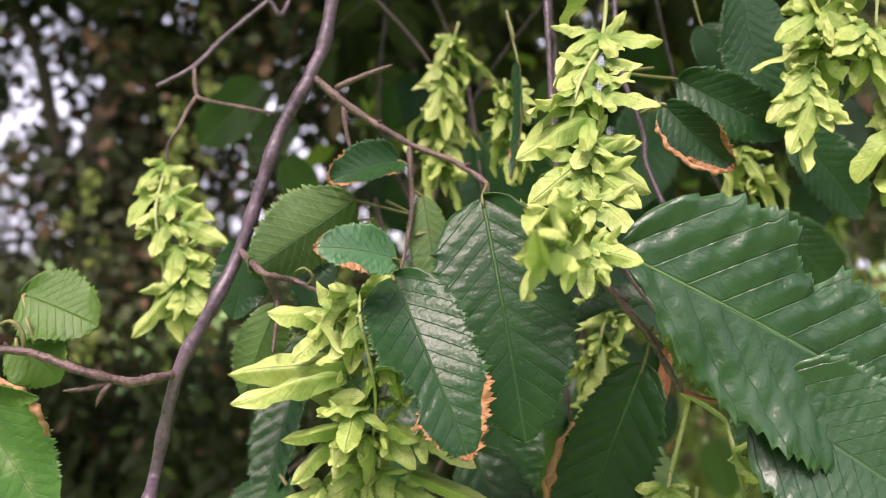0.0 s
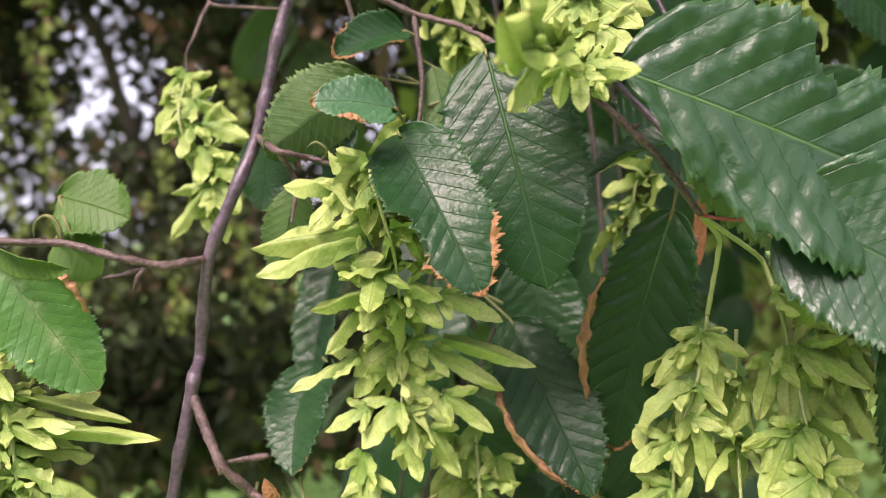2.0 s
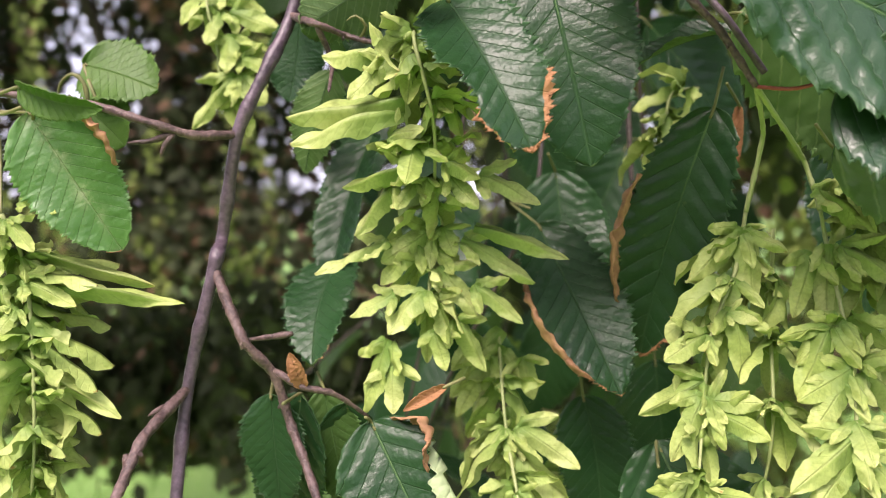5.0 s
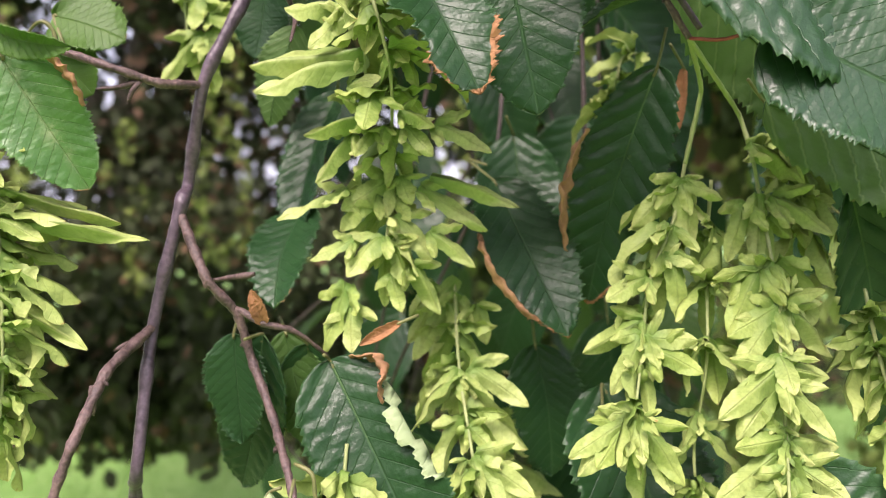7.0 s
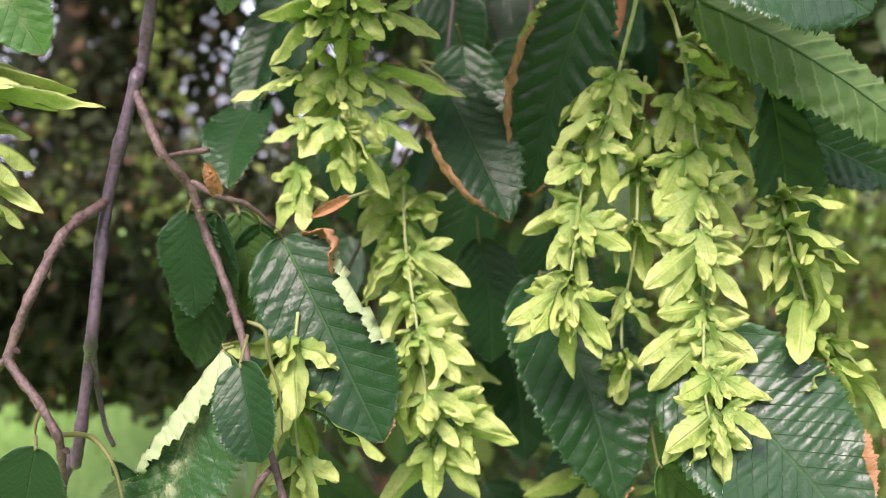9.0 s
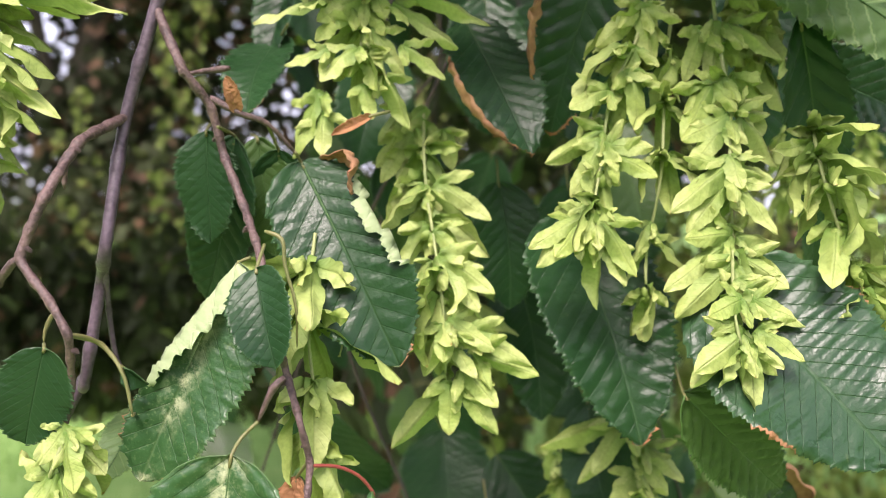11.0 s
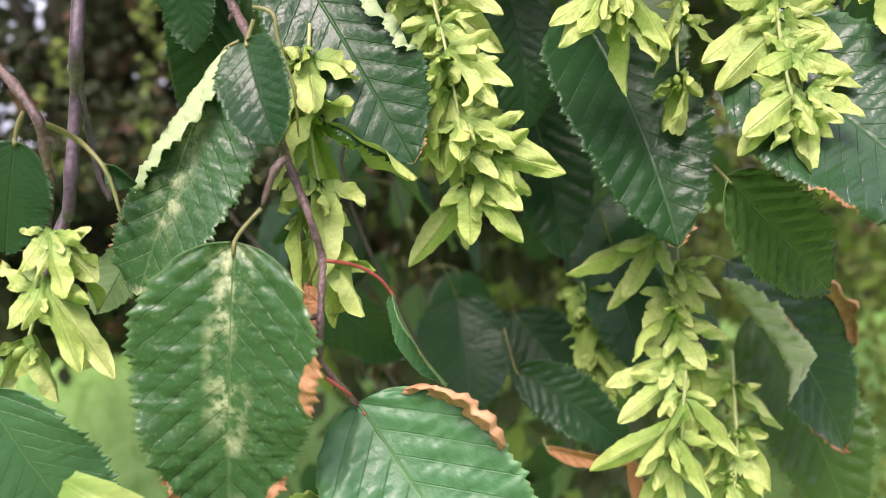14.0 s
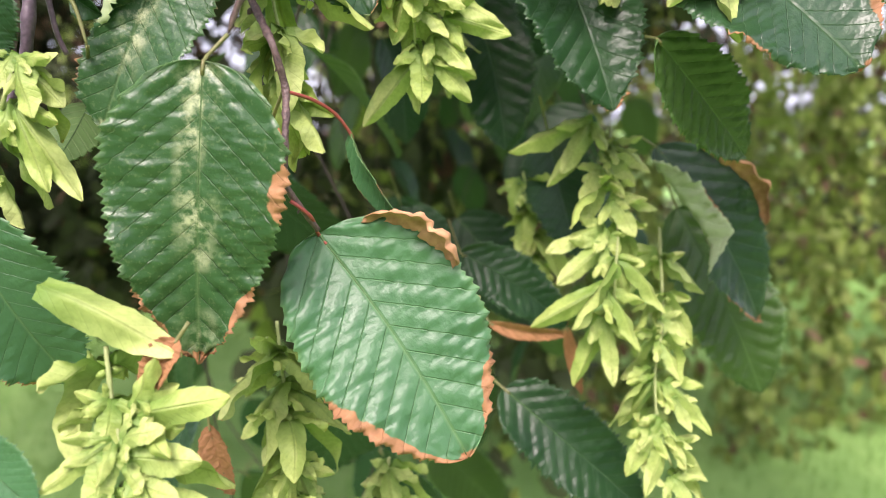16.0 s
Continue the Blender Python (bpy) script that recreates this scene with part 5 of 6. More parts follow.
catkin("yellow-green hornbeam fruit cluster with leafy bracts on a long stalk", [(0.0843, 0.2656, 1.5217), (0.0789, 0.2611, 1.5017), (0.0685, 0.2554, 1.4799), (0.0635, 0.2493, 1.4522), (0.0586, 0.2376, 1.4370)], 6, 0.0260, 103, many=3, spread=0.9, bracts=[
        ((0.0821, 0.2633, 1.5160), (0.0639, 0.2578, 1.5003), 1.14),
        ((0.0821, 0.2633, 1.5160), (0.0841, 0.2518, 1.4937), 1.19),
        ((0.0833, 0.2636, 1.5171), (0.0880, 0.2608, 1.5067), 1.50),
        ((0.0767, 0.2571, 1.4902), (0.0784, 0.2486, 1.4660), 1.06),
        ((0.0742, 0.2561, 1.4880), (0.0826, 0.2508, 1.4862), 1.50),
        ((0.0672, 0.2546, 1.4816), (0.0523, 0.2448, 1.4771), 1.50),
        ((0.0650, 0.2511, 1.4664), (0.0430, 0.2491, 1.4554), 1.06),
        ((0.0646, 0.2495, 1.4622), (0.0520, 0.2417, 1.4428), 1.13),
        ((0.0655, 0.2489, 1.4600), (0.0811, 0.2434, 1.4606), 1.50),
        ((0.0664, 0.2483, 1.4568), (0.0814, 0.2375, 1.4514), 1.37),
        ((0.0674, 0.2481, 1.4557), (0.0687, 0.2454, 1.4452), 1.50),
        ((0.0583, 0.2374, 1.4357), (0.0356, 0.2304, 1.4251), 1.04),
        ((0.0583, 0.2374, 1.4357), (0.0376, 0.2320, 1.4183), 1.15),
        ((0.0604, 0.2376, 1.4335), (0.0735, 0.2262, 1.4164), 1.15),
        ((0.0594, 0.2382, 1.4294), (0.0656, 0.2343, 1.4008), 0.95),
        ((0.0626, 0.2390, 1.4250), (0.0707, 0.2310, 1.4116), 1.45),
        ((0.0786, 0.2597, 1.4991), (0.0693, 0.2541, 1.4836), 1.50),
        ((0.0563, 0.2377, 1.4336), (0.0441, 0.2274, 1.4232), 1.50),
        ((0.0604, 0.2376, 1.4346), (0.0679, 0.2349, 1.4274), 1.95),
    ])
catkin("yellow-green hornbeam fruit cluster with leafy bracts, full and heavy", [(0.1089, 0.2644, 1.5214), (0.1113, 0.2643, 1.5073), (0.1092, 0.2437, 1.4719), (0.1057, 0.2341, 1.4512), (0.1078, 0.2349, 1.4286), (0.0993, 0.2113, 1.4058), (0.1009, 0.2071, 1.3914)], 7, 0.0270, 104, many=2, bracts=[
        ((0.1110, 0.2626, 1.5097), (0.1082, 0.2560, 1.4816), 0.93),
        ((0.1142, 0.2622, 1.5095), (0.1336, 0.2509, 1.4975), 0.98),
        ((0.1068, 0.2628, 1.5295), (0.1299, 0.2594, 1.5184), 0.98),
        ((0.1052, 0.2621, 1.5075), (0.0966, 0.2541, 1.4872), 1.12),
        ((0.1089, 0.2489, 1.4863), (0.0930, 0.2436, 1.4738), 1.38),
        ((0.1106, 0.2427, 1.4732), (0.1169, 0.2328, 1.4795), 1.50),
        ((0.1125, 0.2423, 1.4711), (0.1298, 0.2388, 1.4550), 1.06),
        ((0.1059, 0.2416, 1.4671), (0.0926, 0.2341, 1.4532), 1.45),
        ((0.1084, 0.2425, 1.4712), (0.0908, 0.2375, 1.4634), 1.46),
        ((0.1058, 0.2337, 1.4527), (0.0839, 0.2235, 1.4401), 1.12),
        ((0.1078, 0.2336, 1.4517), (0.1220, 0.2310, 1.4493), 1.50),
        ((0.1066, 0.2333, 1.4467), (0.1211, 0.2249, 1.4308), 1.06),
        ((0.1046, 0.2334, 1.4467), (0.0902, 0.2278, 1.4305), 1.23),
        ((0.1075, 0.2333, 1.4283), (0.0908, 0.2238, 1.4290), 1.35),
        ((0.1085, 0.2332, 1.4283), (0.1248, 0.2307, 1.4280), 1.50),
        ((0.1049, 0.2321, 1.4245), (0.0820, 0.2249, 1.4113), 1.02),
        ((0.1058, 0.2267, 1.4192), (0.0856, 0.2212, 1.4011), 1.07),
        ((0.1086, 0.2286, 1.4208), (0.1205, 0.2177, 1.4123), 1.44),
        ((0.1046, 0.2145, 1.4116), (0.1279, 0.2113, 1.4019), 0.88),
        ((0.1025, 0.2118, 1.4084), (0.0903, 0.2050, 1.4048), 1.80),
        ((0.1016, 0.2100, 1.3994), (0.0853, 0.2044, 1.3811), 0.94),
        ((0.1022, 0.2092, 1.3977), (0.0856, 0.1991, 1.3884), 1.43),
        ((0.1037, 0.2083, 1.3960), (0.1144, 0.2053, 1.3852), 1.65),
        ((0.1064, 0.2102, 1.3992), (0.1194, 0.2023, 1.3915), 1.35),
        ((0.1033, 0.2075, 1.3944), (0.1032, 0.2012, 1.3732), 1.00),
        ((0.1054, 0.2351, 1.4568), (0.1070, 0.2245, 1.4471), 1.80),
        ((0.1065, 0.2335, 1.4324), (0.1055, 0.2310, 1.4236), 1.50),
        ((0.1034, 0.2187, 1.4147), (0.1088, 0.2111, 1.4083), 1.50),
        ((0.1056, 0.2125, 1.4082), (0.1181, 0.2069, 1.4033), 1.50),
        ((0.1042, 0.2479, 1.4842), (0.0907, 0.2371, 1.4654), 1.21),
        ((0.1107, 0.2430, 1.4753), (0.1179, 0.2402, 1.4667), 1.50),
    ])
catkin("yellow-green hornbeam fruit cluster with leafy bracts behind two others", [(0.0948, 0.2682, 1.5155), (0.0919, 0.2653, 1.4878), (0.0872, 0.2518, 1.4508), (0.0838, 0.2553, 1.4208), (0.0835, 0.2535, 1.4053)], 5, 0.0210, 105, many=3)
catkin("yellow-green hornbeam fruit cluster with leafy bracts beside a dark leaf", [(0.1445, 0.2558, 1.4747), (0.1389, 0.2346, 1.4513), (0.1439, 0.2283, 1.4270), (0.1508, 0.2252, 1.4080)], 6, 0.0270, 106, many=3)
catkin("yellow-green hornbeam fruit cluster with leafy bracts, long and dense", [(0.0585, 0.2502, 1.7180), (0.0566, 0.2502, 1.6985), (0.0543, 0.2482, 1.6745), (0.0427, 0.2302, 1.6535), (0.0392, 0.2327, 1.6324), (0.0389, 0.2323, 1.6123), (0.0272, 0.1756, 1.6022)], 7, 0.0270, 107, many=3, bracts=[
        ((0.0548, 0.2463, 1.6739), (0.0729, 0.2413, 1.6739), 1.32),
        ((0.0529, 0.2461, 1.6758), (0.0370, 0.2362, 1.6635), 1.50),
        ((0.0480, 0.2311, 1.6514), (0.0502, 0.2291, 1.6429), 1.95),
        ((0.0499, 0.2318, 1.6515), (0.0672, 0.2248, 1.6488), 1.34),
        ((0.0480, 0.2313, 1.6532), (0.0355, 0.2263, 1.6485), 1.50),
        ((0.0461, 0.2307, 1.6441), (0.0227, 0.2207, 1.6339), 1.18),
        ((0.0477, 0.2299, 1.6368), (0.0633, 0.2279, 1.6379), 1.50),
        ((0.0460, 0.2300, 1.6350), (0.0403, 0.2230, 1.6278), 2.10),
        ((0.0476, 0.2294, 1.6331), (0.0650, 0.2244, 1.6211), 1.29),
        ((0.0441, 0.2296, 1.6296), (0.0277, 0.2196, 1.6172), 1.35),
        ((0.0446, 0.2277, 1.6258), (0.0399, 0.2257, 1.6176), 1.95),
        ((0.0430, 0.2234, 1.6148), (0.0290, 0.2164, 1.6107), 1.50),
        ((0.0422, 0.2241, 1.6166), (0.0413, 0.2191, 1.6077), 2.10),
        ((0.0454, 0.2227, 1.6165), (0.0567, 0.2127, 1.6095), 1.80),
        ((0.0402, 0.2178, 1.6085), (0.0209, 0.2158, 1.6009), 1.25),
        ((0.0386, 0.2087, 1.6058), (0.0327, 0.2017, 1.6009), 1.50),
        ((0.0411, 0.2047, 1.6025), (0.0498, 0.1997, 1.6024), 1.50),
        ((0.0428, 0.2049, 1.6009), (0.0517, 0.1949, 1.5991), 1.50),
        ((0.0340, 0.1908, 1.5994), (0.0322, 0.1888, 1.5895), 1.50),
        ((0.0383, 0.1980, 1.5993), (0.0373, 0.1910, 1.5894), 1.50),
        ((0.0433, 0.2038, 1.5977), (0.0454, 0.1988, 1.5921), 1.50),
        ((0.0502, 0.2375, 1.6620), (0.0366, 0.2275, 1.6559), 1.50),
        ((0.0537, 0.2412, 1.6649), (0.0663, 0.2392, 1.6662), 1.50),
        ((0.0524, 0.2352, 1.6578), (0.0598, 0.2282, 1.6561), 1.50),
        ((0.0436, 0.2267, 1.6239), (0.0323, 0.2217, 1.6165), 1.50),
        ((0.0472, 0.2270, 1.6257), (0.0587, 0.2170, 1.6161), 1.50),
        ((0.0480, 0.2407, 1.6666), (0.0420, 0.2387, 1.6568), 1.50),
    ])
catkin("yellow-green hornbeam fruit cluster with leafy bracts further back", [(0.0091, 0.3602, 1.7162), (0.0035, 0.3602, 1.6937), (0.0007, 0.3582, 1.6681), (0.0021, 0.3553, 1.6454)], 6, 0.0260, 108)
catkin("yellow-green hornbeam fruit cluster with leafy bracts at the top", [(0.1484, 0.2702, 1.7190), (0.1442, 0.2682, 1.6972), (0.1380, 0.2662, 1.6758), (0.1354, 0.2653, 1.6569)], 5, 0.0270, 109, many=3, bracts=[
        ((0.1382, 0.2668, 1.6905), (0.1224, 0.2618, 1.6806), 1.50),
        ((0.1404, 0.2670, 1.6926), (0.1493, 0.2570, 1.6832), 1.50),
        ((0.1396, 0.2654, 1.6776), (0.1303, 0.2634, 1.6688), 1.80),
        ((0.1417, 0.2654, 1.6776), (0.1491, 0.2584, 1.6726), 1.50),
        ((0.1352, 0.2649, 1.6651), (0.1185, 0.2599, 1.6507), 1.31),
        ((0.1371, 0.2645, 1.6609), (0.1241, 0.2545, 1.6407), 1.28),
        ((0.1381, 0.2644, 1.6577), (0.1524, 0.2624, 1.6522), 1.65),
        ((0.1370, 0.2644, 1.6567), (0.1395, 0.2574, 1.6462), 1.50),
        ((0.1354, 0.2652, 1.6693), (0.1247, 0.2602, 1.6599), 1.50),
        ((0.1420, 0.2660, 1.6840), (0.1447, 0.2560, 1.6769), 1.50),
    ])
catkin("yellow-green hornbeam fruit cluster with leafy bracts at the top", [(0.1592, 0.2602, 1.7208), (0.1572, 0.2602, 1.7025), (0.1562, 0.2602, 1.6802)], 3, 0.0280, 110, many=3, bracts=[
        ((0.1526, 0.2592, 1.6839), (0.1397, 0.2542, 1.6793), 1.50),
        ((0.1546, 0.2592, 1.6819), (0.1603, 0.2492, 1.6710), 1.50),
        ((0.1526, 0.2592, 1.6779), (0.1484, 0.2573, 1.6622), 1.50),
        ((0.1546, 0.2592, 1.6779), (0.1583, 0.2523, 1.6620), 1.50),
        ((0.1505, 0.2592, 1.6799), (0.1388, 0.2542, 1.6734), 1.50),
    ])
catkin("small yellow-green fruit cluster on a bare twig", [(-0.1232, 0.3303, 1.6395), (-0.1190, 0.3070, 1.6173), (-0.1161, 0.3072, 1.6003), (-0.1156, 0.3085, 1.5849)], 3, 0.0250, 111, many=2, spread=0.9, bracts=[
        ((-0.1225, 0.3276, 1.6405), (-0.1362, 0.3226, 1.6273), 1.27),
        ((-0.1229, 0.3272, 1.6379), (-0.1173, 0.3172, 1.6244), 1.80),
        ((-0.1144, 0.3148, 1.6254), (-0.0961, 0.3128, 1.6170), 1.33),
        ((-0.1134, 0.3121, 1.6228), (-0.1275, 0.3051, 1.6116), 1.28),
        ((-0.1098, 0.3088, 1.6129), (-0.0897, 0.3038, 1.6044), 1.27),
        ((-0.1142, 0.3079, 1.6129), (-0.1186, 0.2979, 1.6009), 1.50),
        ((-0.1081, 0.3074, 1.6009), (-0.0919, 0.3054, 1.5957), 1.50),
        ((-0.1093, 0.3074, 1.6033), (-0.1114, 0.3004, 1.5880), 1.80),
        ((-0.1070, 0.3077, 1.5865), (-0.0957, 0.3027, 1.5745), 2.10),
        ((-0.1081, 0.3077, 1.5865), (-0.1270, 0.2977, 1.5667), 0.85),
        ((-0.1082, 0.3078, 1.5793), (-0.1067, 0.3058, 1.5604), 1.35),
        ((-0.1058, 0.3077, 1.5937), (-0.0927, 0.3007, 1.5875), 1.50),
        ((-0.1238, 0.3264, 1.6365), (-0.1144, 0.3214, 1.6209), 1.50),
    ])
catkin("yellow-green hornbeam fruit cluster with leafy bracts, close and large", [(-0.1570, 0.2251, 1.5300), (-0.1539, 0.2293, 1.5164), (-0.1501, 0.2259, 1.4971), (-0.1488, 0.2233, 1.4764), (-0.1489, 0.2216, 1.4558), (-0.1503, 0.2211, 1.4420)], 9, 0.0270, 112, many=7, spread=1.2, bracts=[
        ((-0.1560, 0.2245, 1.5282), (-0.1551, 0.2195, 1.5197), 1.23),
        ((-0.1551, 0.2246, 1.5282), (-0.1429, 0.2151, 1.5216), 1.02),
        ((-0.1578, 0.2244, 1.5283), (-0.1697, 0.2217, 1.5162), 0.97),
        ((-0.1504, 0.2252, 1.5353), (-0.1376, 0.2187, 1.5307), 1.02),
        ((-0.1509, 0.2279, 1.5184), (-0.1121, 0.2246, 1.5081), 0.41),
        ((-0.1429, 0.2262, 1.5073), (-0.1020, 0.2181, 1.5057), 0.41),
        ((-0.1487, 0.2267, 1.5093), (-0.1188, 0.2260, 1.4989), 0.58),
        ((-0.1525, 0.2268, 1.5094), (-0.1344, 0.2205, 1.5023), 1.02),
        ((-0.1595, 0.2257, 1.5079), (-0.1662, 0.2202, 1.4893), 0.79),
        ((-0.1554, 0.2236, 1.4881), (-0.1223, 0.2149, 1.4675), 0.52),
        ((-0.1606, 0.2225, 1.4812), (-0.1573, 0.2204, 1.4663), 1.02),
        ((-0.1664, 0.2238, 1.4957), (-0.1677, 0.2165, 1.4831), 1.02),
        ((-0.1537, 0.2249, 1.5006), (-0.1582, 0.2196, 1.4928), 1.53),
        ((-0.1587, 0.2256, 1.5227), (-0.1566, 0.2155, 1.5114), 1.02),
        ((-0.1529, 0.2280, 1.5166), (-0.1338, 0.2267, 1.5051), 0.81),
        ((-0.1631, 0.2255, 1.5099), (-0.1734, 0.2179, 1.5008), 0.96),
    ])
catkin("yellow-green hornbeam fruit cluster with leafy bracts low on the branch", [(0.0968, 0.2923, 1.3420), (0.0939, 0.2812, 1.3223), (0.0943, 0.2748, 1.2985), (0.0865, 0.2563, 1.2822), (0.0877, 0.2610, 1.2632)], 6, 0.0280, 113, many=2, bracts=[
        ((0.0876, 0.2908, 1.3468), (0.0503, 0.2866, 1.3359), 0.85),
        ((0.0875, 0.2904, 1.3444), (0.0717, 0.2782, 1.3259), 1.11),
        ((0.0898, 0.2852, 1.3322), (0.1024, 0.2815, 1.3282), 1.50),
        ((0.0899, 0.2813, 1.3250), (0.0776, 0.2728, 1.3117), 1.47),
        ((0.0909, 0.2806, 1.3226), (0.0788, 0.2728, 1.3020), 1.08),
        ((0.0922, 0.2764, 1.3108), (0.0989, 0.2637, 1.2988), 1.65),
        ((0.0940, 0.2783, 1.3154), (0.1147, 0.2736, 1.3089), 1.14),
        ((0.0887, 0.2730, 1.2992), (0.0616, 0.2670, 1.2936), 0.98),
        ((0.0897, 0.2723, 1.2968), (0.0913, 0.2657, 1.2888), 1.80),
        ((0.0861, 0.2685, 1.2927), (0.0648, 0.2578, 1.2809), 1.10),
        ((0.0892, 0.2629, 1.2887), (0.0922, 0.2571, 1.2683), 1.44),
        ((0.0916, 0.2630, 1.2886), (0.1112, 0.2510, 1.2688), 0.77),
        ((0.0840, 0.2576, 1.2781), (0.0516, 0.2526, 1.2645), 0.85),
        ((0.0842, 0.2582, 1.2756), (0.0969, 0.2436, 1.2553), 0.89),
        ((0.0837, 0.2600, 1.2632), (0.0701, 0.2542, 1.2360), 0.94),
        ((0.0837, 0.2600, 1.2632), (0.0849, 0.2483, 1.2378), 1.00),
        ((0.0930, 0.2832, 1.3297), (0.1028, 0.2753, 1.3177), 1.50),
        ((0.0953, 0.2868, 1.3344), (0.1096, 0.2741, 1.3259), 1.27),
        ((0.0872, 0.2890, 1.3395), (0.0660, 0.2849, 1.3184), 0.87),
    ])
catkin("yellow-green hornbeam fruit cluster with leafy bracts at the bottom", [(0.1219, 0.2953, 1.2946), (0.1115, 0.2659, 1.2601), (0.1050, 0.2575, 1.2381), (0.1033, 0.2493, 1.2191), (0.1083, 0.2456, 1.2005)], 6, 0.0270, 114, many=3, bracts=[
        ((0.1099, 0.2651, 1.2604), (0.1182, 0.2580, 1.2521), 1.50),
        ((0.1089, 0.2621, 1.2514), (0.1160, 0.2492, 1.2392), 1.32),
        ((0.1045, 0.2561, 1.2362), (0.0887, 0.2519, 1.2164), 1.01),
        ((0.1092, 0.2557, 1.2360), (0.1267, 0.2437, 1.2155), 0.85),
        ((0.1045, 0.2492, 1.2215), (0.0903, 0.2424, 1.2058), 1.18),
        ((0.1066, 0.2482, 1.2168), (0.0948, 0.2350, 1.1946), 0.90),
        ((0.1111, 0.2473, 1.2119), (0.1270, 0.2414, 1.1963), 1.08),
        ((0.1107, 0.2530, 1.2295), (0.1165, 0.2435, 1.2182), 1.50),
        ((0.0996, 0.2488, 1.2171), (0.0878, 0.2418, 1.2014), 1.24),
        ((0.1079, 0.2445, 1.1985), (0.1125, 0.2325, 1.1898), 1.50),
    ])
catkin("muted fruit cluster in the shade", [(0.0661, 0.3306, 1.3199), (0.0720, 0.3398, 1.3008), (0.0735, 0.3362, 1.2728)], 4, 0.0260, 115)
catkin("small pale fruit cluster ending a twig", [(-0.1122, 0.2043, 1.3683), (-0.1118, 0.2018, 1.3636), (-0.1144, 0.1993, 1.3540), (-0.1201, 0.2091, 1.3469), (-0.1229, 0.2057, 1.3343)], 4, 0.0260, 116, many=3, bracts=[
        ((-0.1110, 0.2028, 1.3684), (-0.1175, 0.1969, 1.3581), 1.50),
        ((-0.1101, 0.2023, 1.3668), (-0.1074, 0.1902, 1.3523), 1.50),
        ((-0.1093, 0.2018, 1.3652), (-0.0986, 0.1977, 1.3541), 1.65),
        ((-0.1134, 0.2005, 1.3560), (-0.0944, 0.1888, 1.3295), 0.68),
        ((-0.1155, 0.2009, 1.3528), (-0.1227, 0.1951, 1.3430), 1.50),
        ((-0.1122, 0.2007, 1.3543), (-0.1022, 0.1872, 1.3327), 0.84),
        ((-0.1206, 0.2043, 1.3345), (-0.1280, 0.2019, 1.3272), 1.50),
    ])
catkin("yellow-green hornbeam fruit cluster with leafy bracts, close and large", [(-0.0854, 0.1737, 1.2889), (-0.0837, 0.1690, 1.2742), (-0.0802, 0.1633, 1.2602), (-0.0783, 0.1577, 1.2467)], 5, 0.0290, 117, many=3, spread=1.1, bracts=[
        ((-0.0832, 0.1682, 1.2761), (-0.0850, 0.1610, 1.2631), 1.50),
        ((-0.0830, 0.1646, 1.2662), (-0.0998, 0.1543, 1.2581), 0.92),
        ((-0.0848, 0.1681, 1.2746), (-0.0930, 0.1673, 1.2786), 1.50),
        ((-0.0814, 0.1644, 1.2662), (-0.0699, 0.1573, 1.2716), 1.50),
        ((-0.0798, 0.1626, 1.2620), (-0.0611, 0.1562, 1.2622), 1.48),
        ((-0.0787, 0.1666, 1.2716), (-0.0552, 0.1559, 1.2789), 1.22),
        ((-0.0770, 0.1675, 1.2759), (-0.0670, 0.1656, 1.2808), 1.50),
        ((-0.0844, 0.1636, 1.2635), (-0.0867, 0.1547, 1.2522), 2.10),
        ((-0.0799, 0.1613, 1.2562), (-0.0665, 0.1547, 1.2538), 1.50),
        ((-0.1019, 0.1753, 1.3069), (-0.0650, 0.1600, 1.2934), 0.85),
        ((-0.0783, 0.1598, 1.2536), (-0.0569, 0.1555, 1.2495), 1.20),
        ((-0.0828, 0.1604, 1.2537), (-0.0904, 0.1537, 1.2530), 1.50),
    ])
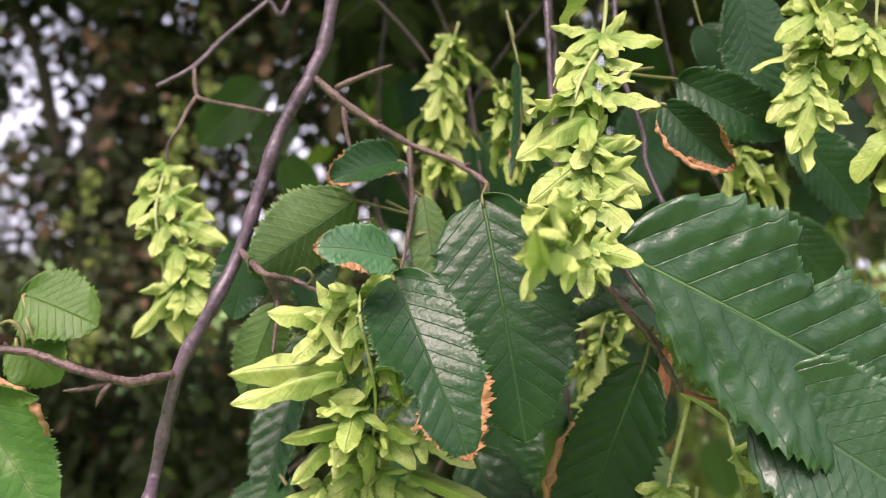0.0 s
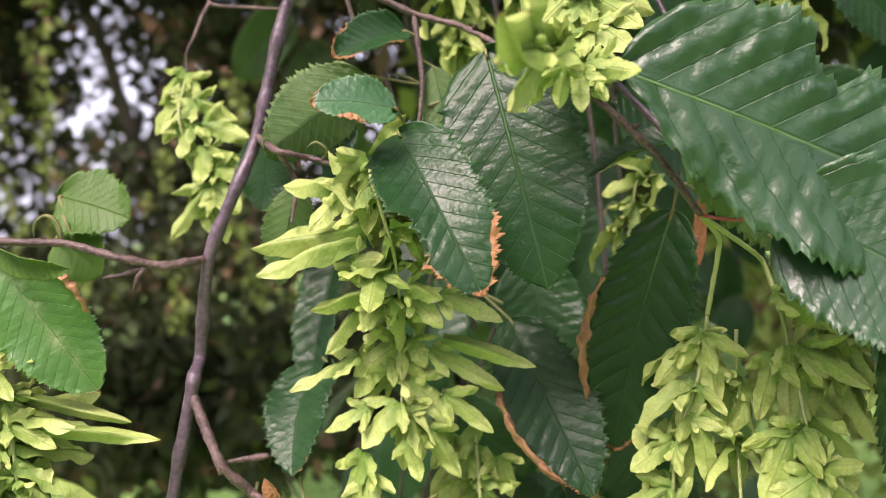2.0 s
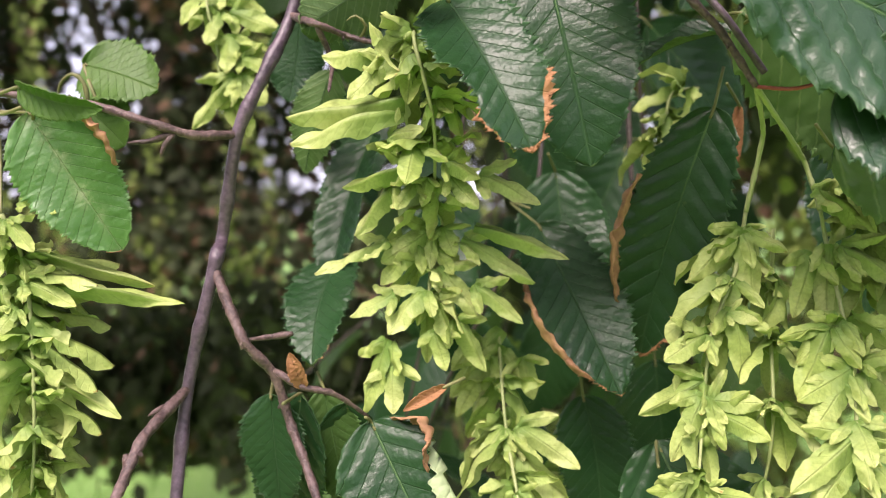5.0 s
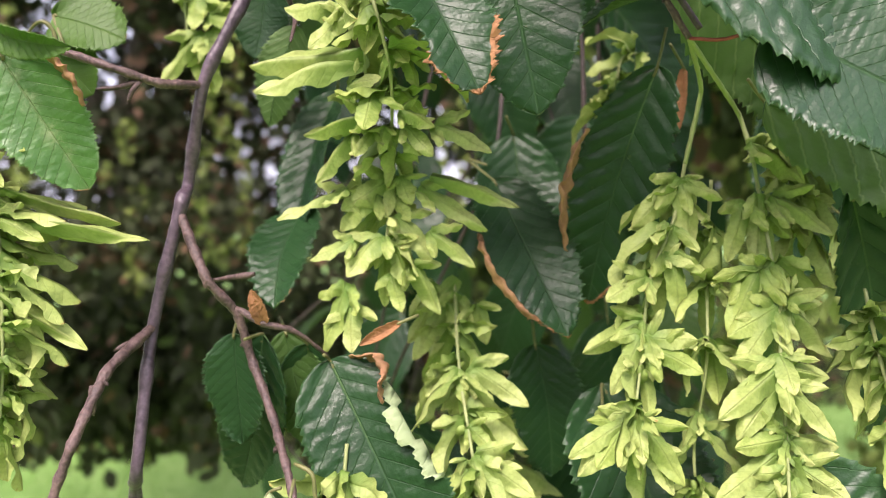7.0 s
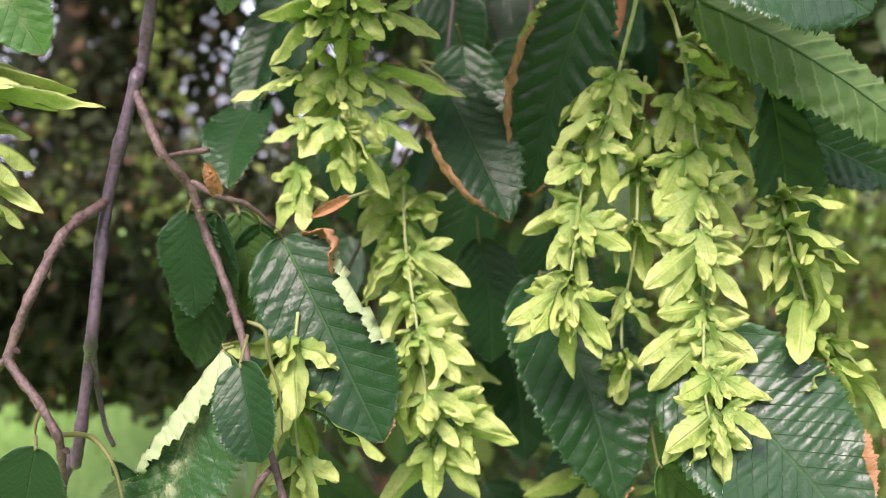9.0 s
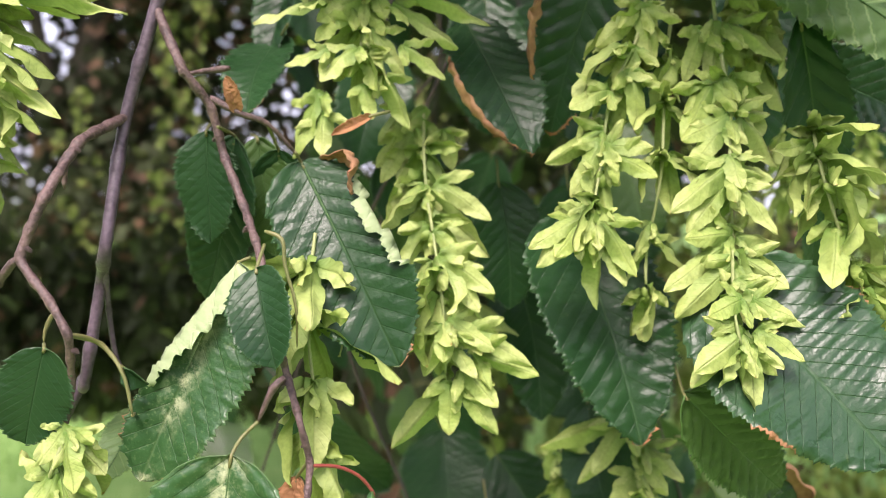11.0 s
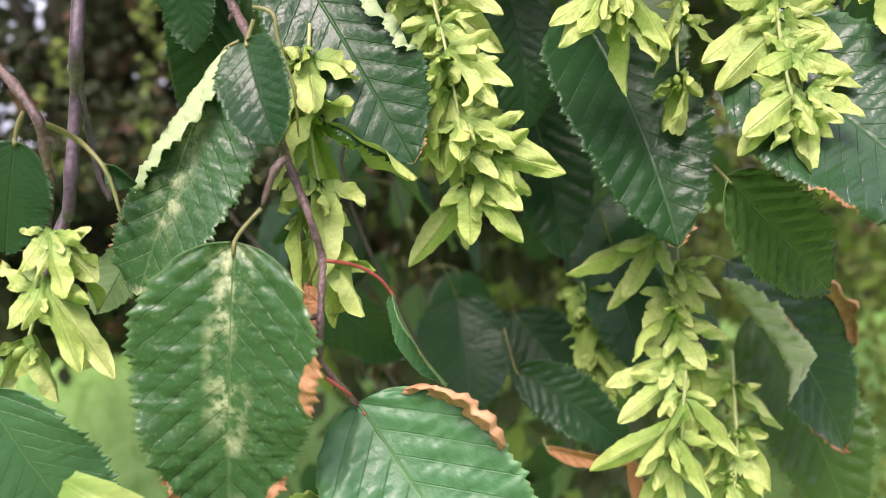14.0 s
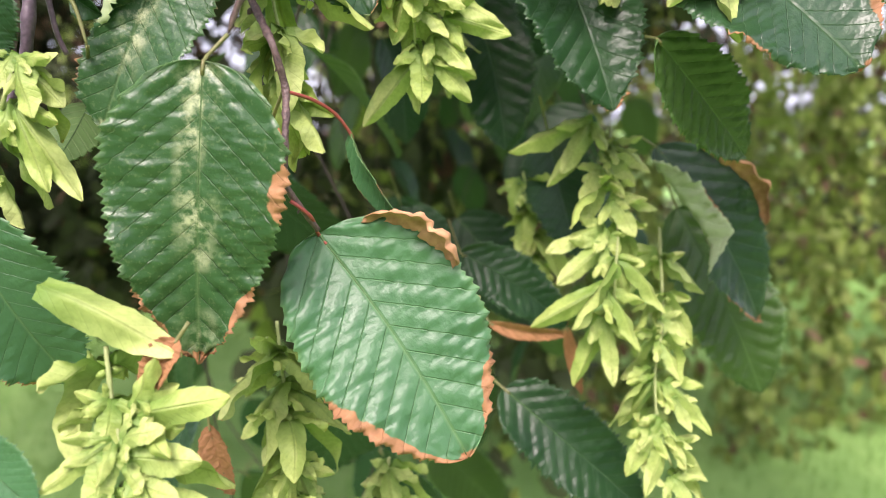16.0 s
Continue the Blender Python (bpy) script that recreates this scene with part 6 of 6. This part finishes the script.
catkin("muted fruit cluster in the shade", [(-0.0490, 0.2497, 1.2730), (-0.0475, 0.2439, 1.2521), (-0.0459, 0.2372, 1.2319), (-0.0444, 0.2302, 1.2101)], 5, 0.0300, 118)
catkin("pale slender fruit cluster behind the twig", [(-0.0406, 0.2408, 1.4267), (-0.0417, 0.2344, 1.4068), (-0.0412, 0.2310, 1.3894), (-0.0390, 0.2276, 1.3742), (-0.0373, 0.2252, 1.3571)], 4, 0.0330, 119, spread=0.8)
catkin("muted fruit cluster in the shade", [(0.0858, 0.3238, 1.5741), (0.0736, 0.3215, 1.5713), (0.0696, 0.3190, 1.5465), (0.0668, 0.3157, 1.5268)], 5, 0.0240, 120)
catkin("muted fruit cluster in the shade", [(0.0120, 0.3199, 1.4104), (0.0164, 0.3169, 1.3950), (0.0258, 0.3130, 1.3770)], 3, 0.0260, 121)
catkin("muted fruit cluster in the shade", [(0.0291, 0.3302, 1.6808), (0.0317, 0.3303, 1.6628), (0.0330, 0.3303, 1.6474)], 4, 0.0200, 122)
catkin("muted fruit cluster in the shade", [(0.1373, 0.3303, 1.6501), (0.1424, 0.3303, 1.6398)], 2, 0.0240, 123)
catkin("yellow-green hornbeam fruit cluster with leafy bracts beside two long stalks", [(0.1240, 0.2767, 1.5354), (0.1283, 0.2755, 1.5249), (0.1303, 0.2742, 1.5105), (0.1317, 0.2718, 1.4963)], 4, 0.0260, 125)
catkin("muted fruit cluster in the shade", [(-0.0080, 0.2750, 1.2022), (-0.0112, 0.2727, 1.1876), (-0.0146, 0.2695, 1.1680)], 3, 0.0280, 124)
catkin("yellow-green hornbeam fruit cluster beside the large leaf", [(0.1807, 0.2700, 1.6922), (0.1775, 0.2680, 1.6699), (0.1732, 0.2650, 1.6499), (0.1698, 0.2620, 1.6397)], 6, 0.0290, 126)
catkin("yellow-green hornbeam fruit cluster beside the large leaf", [(0.2049, 0.2900, 1.6949), (0.2015, 0.2880, 1.6711), (0.1975, 0.2850, 1.6427), (0.1940, 0.2830, 1.6263)], 6, 0.0280, 127)
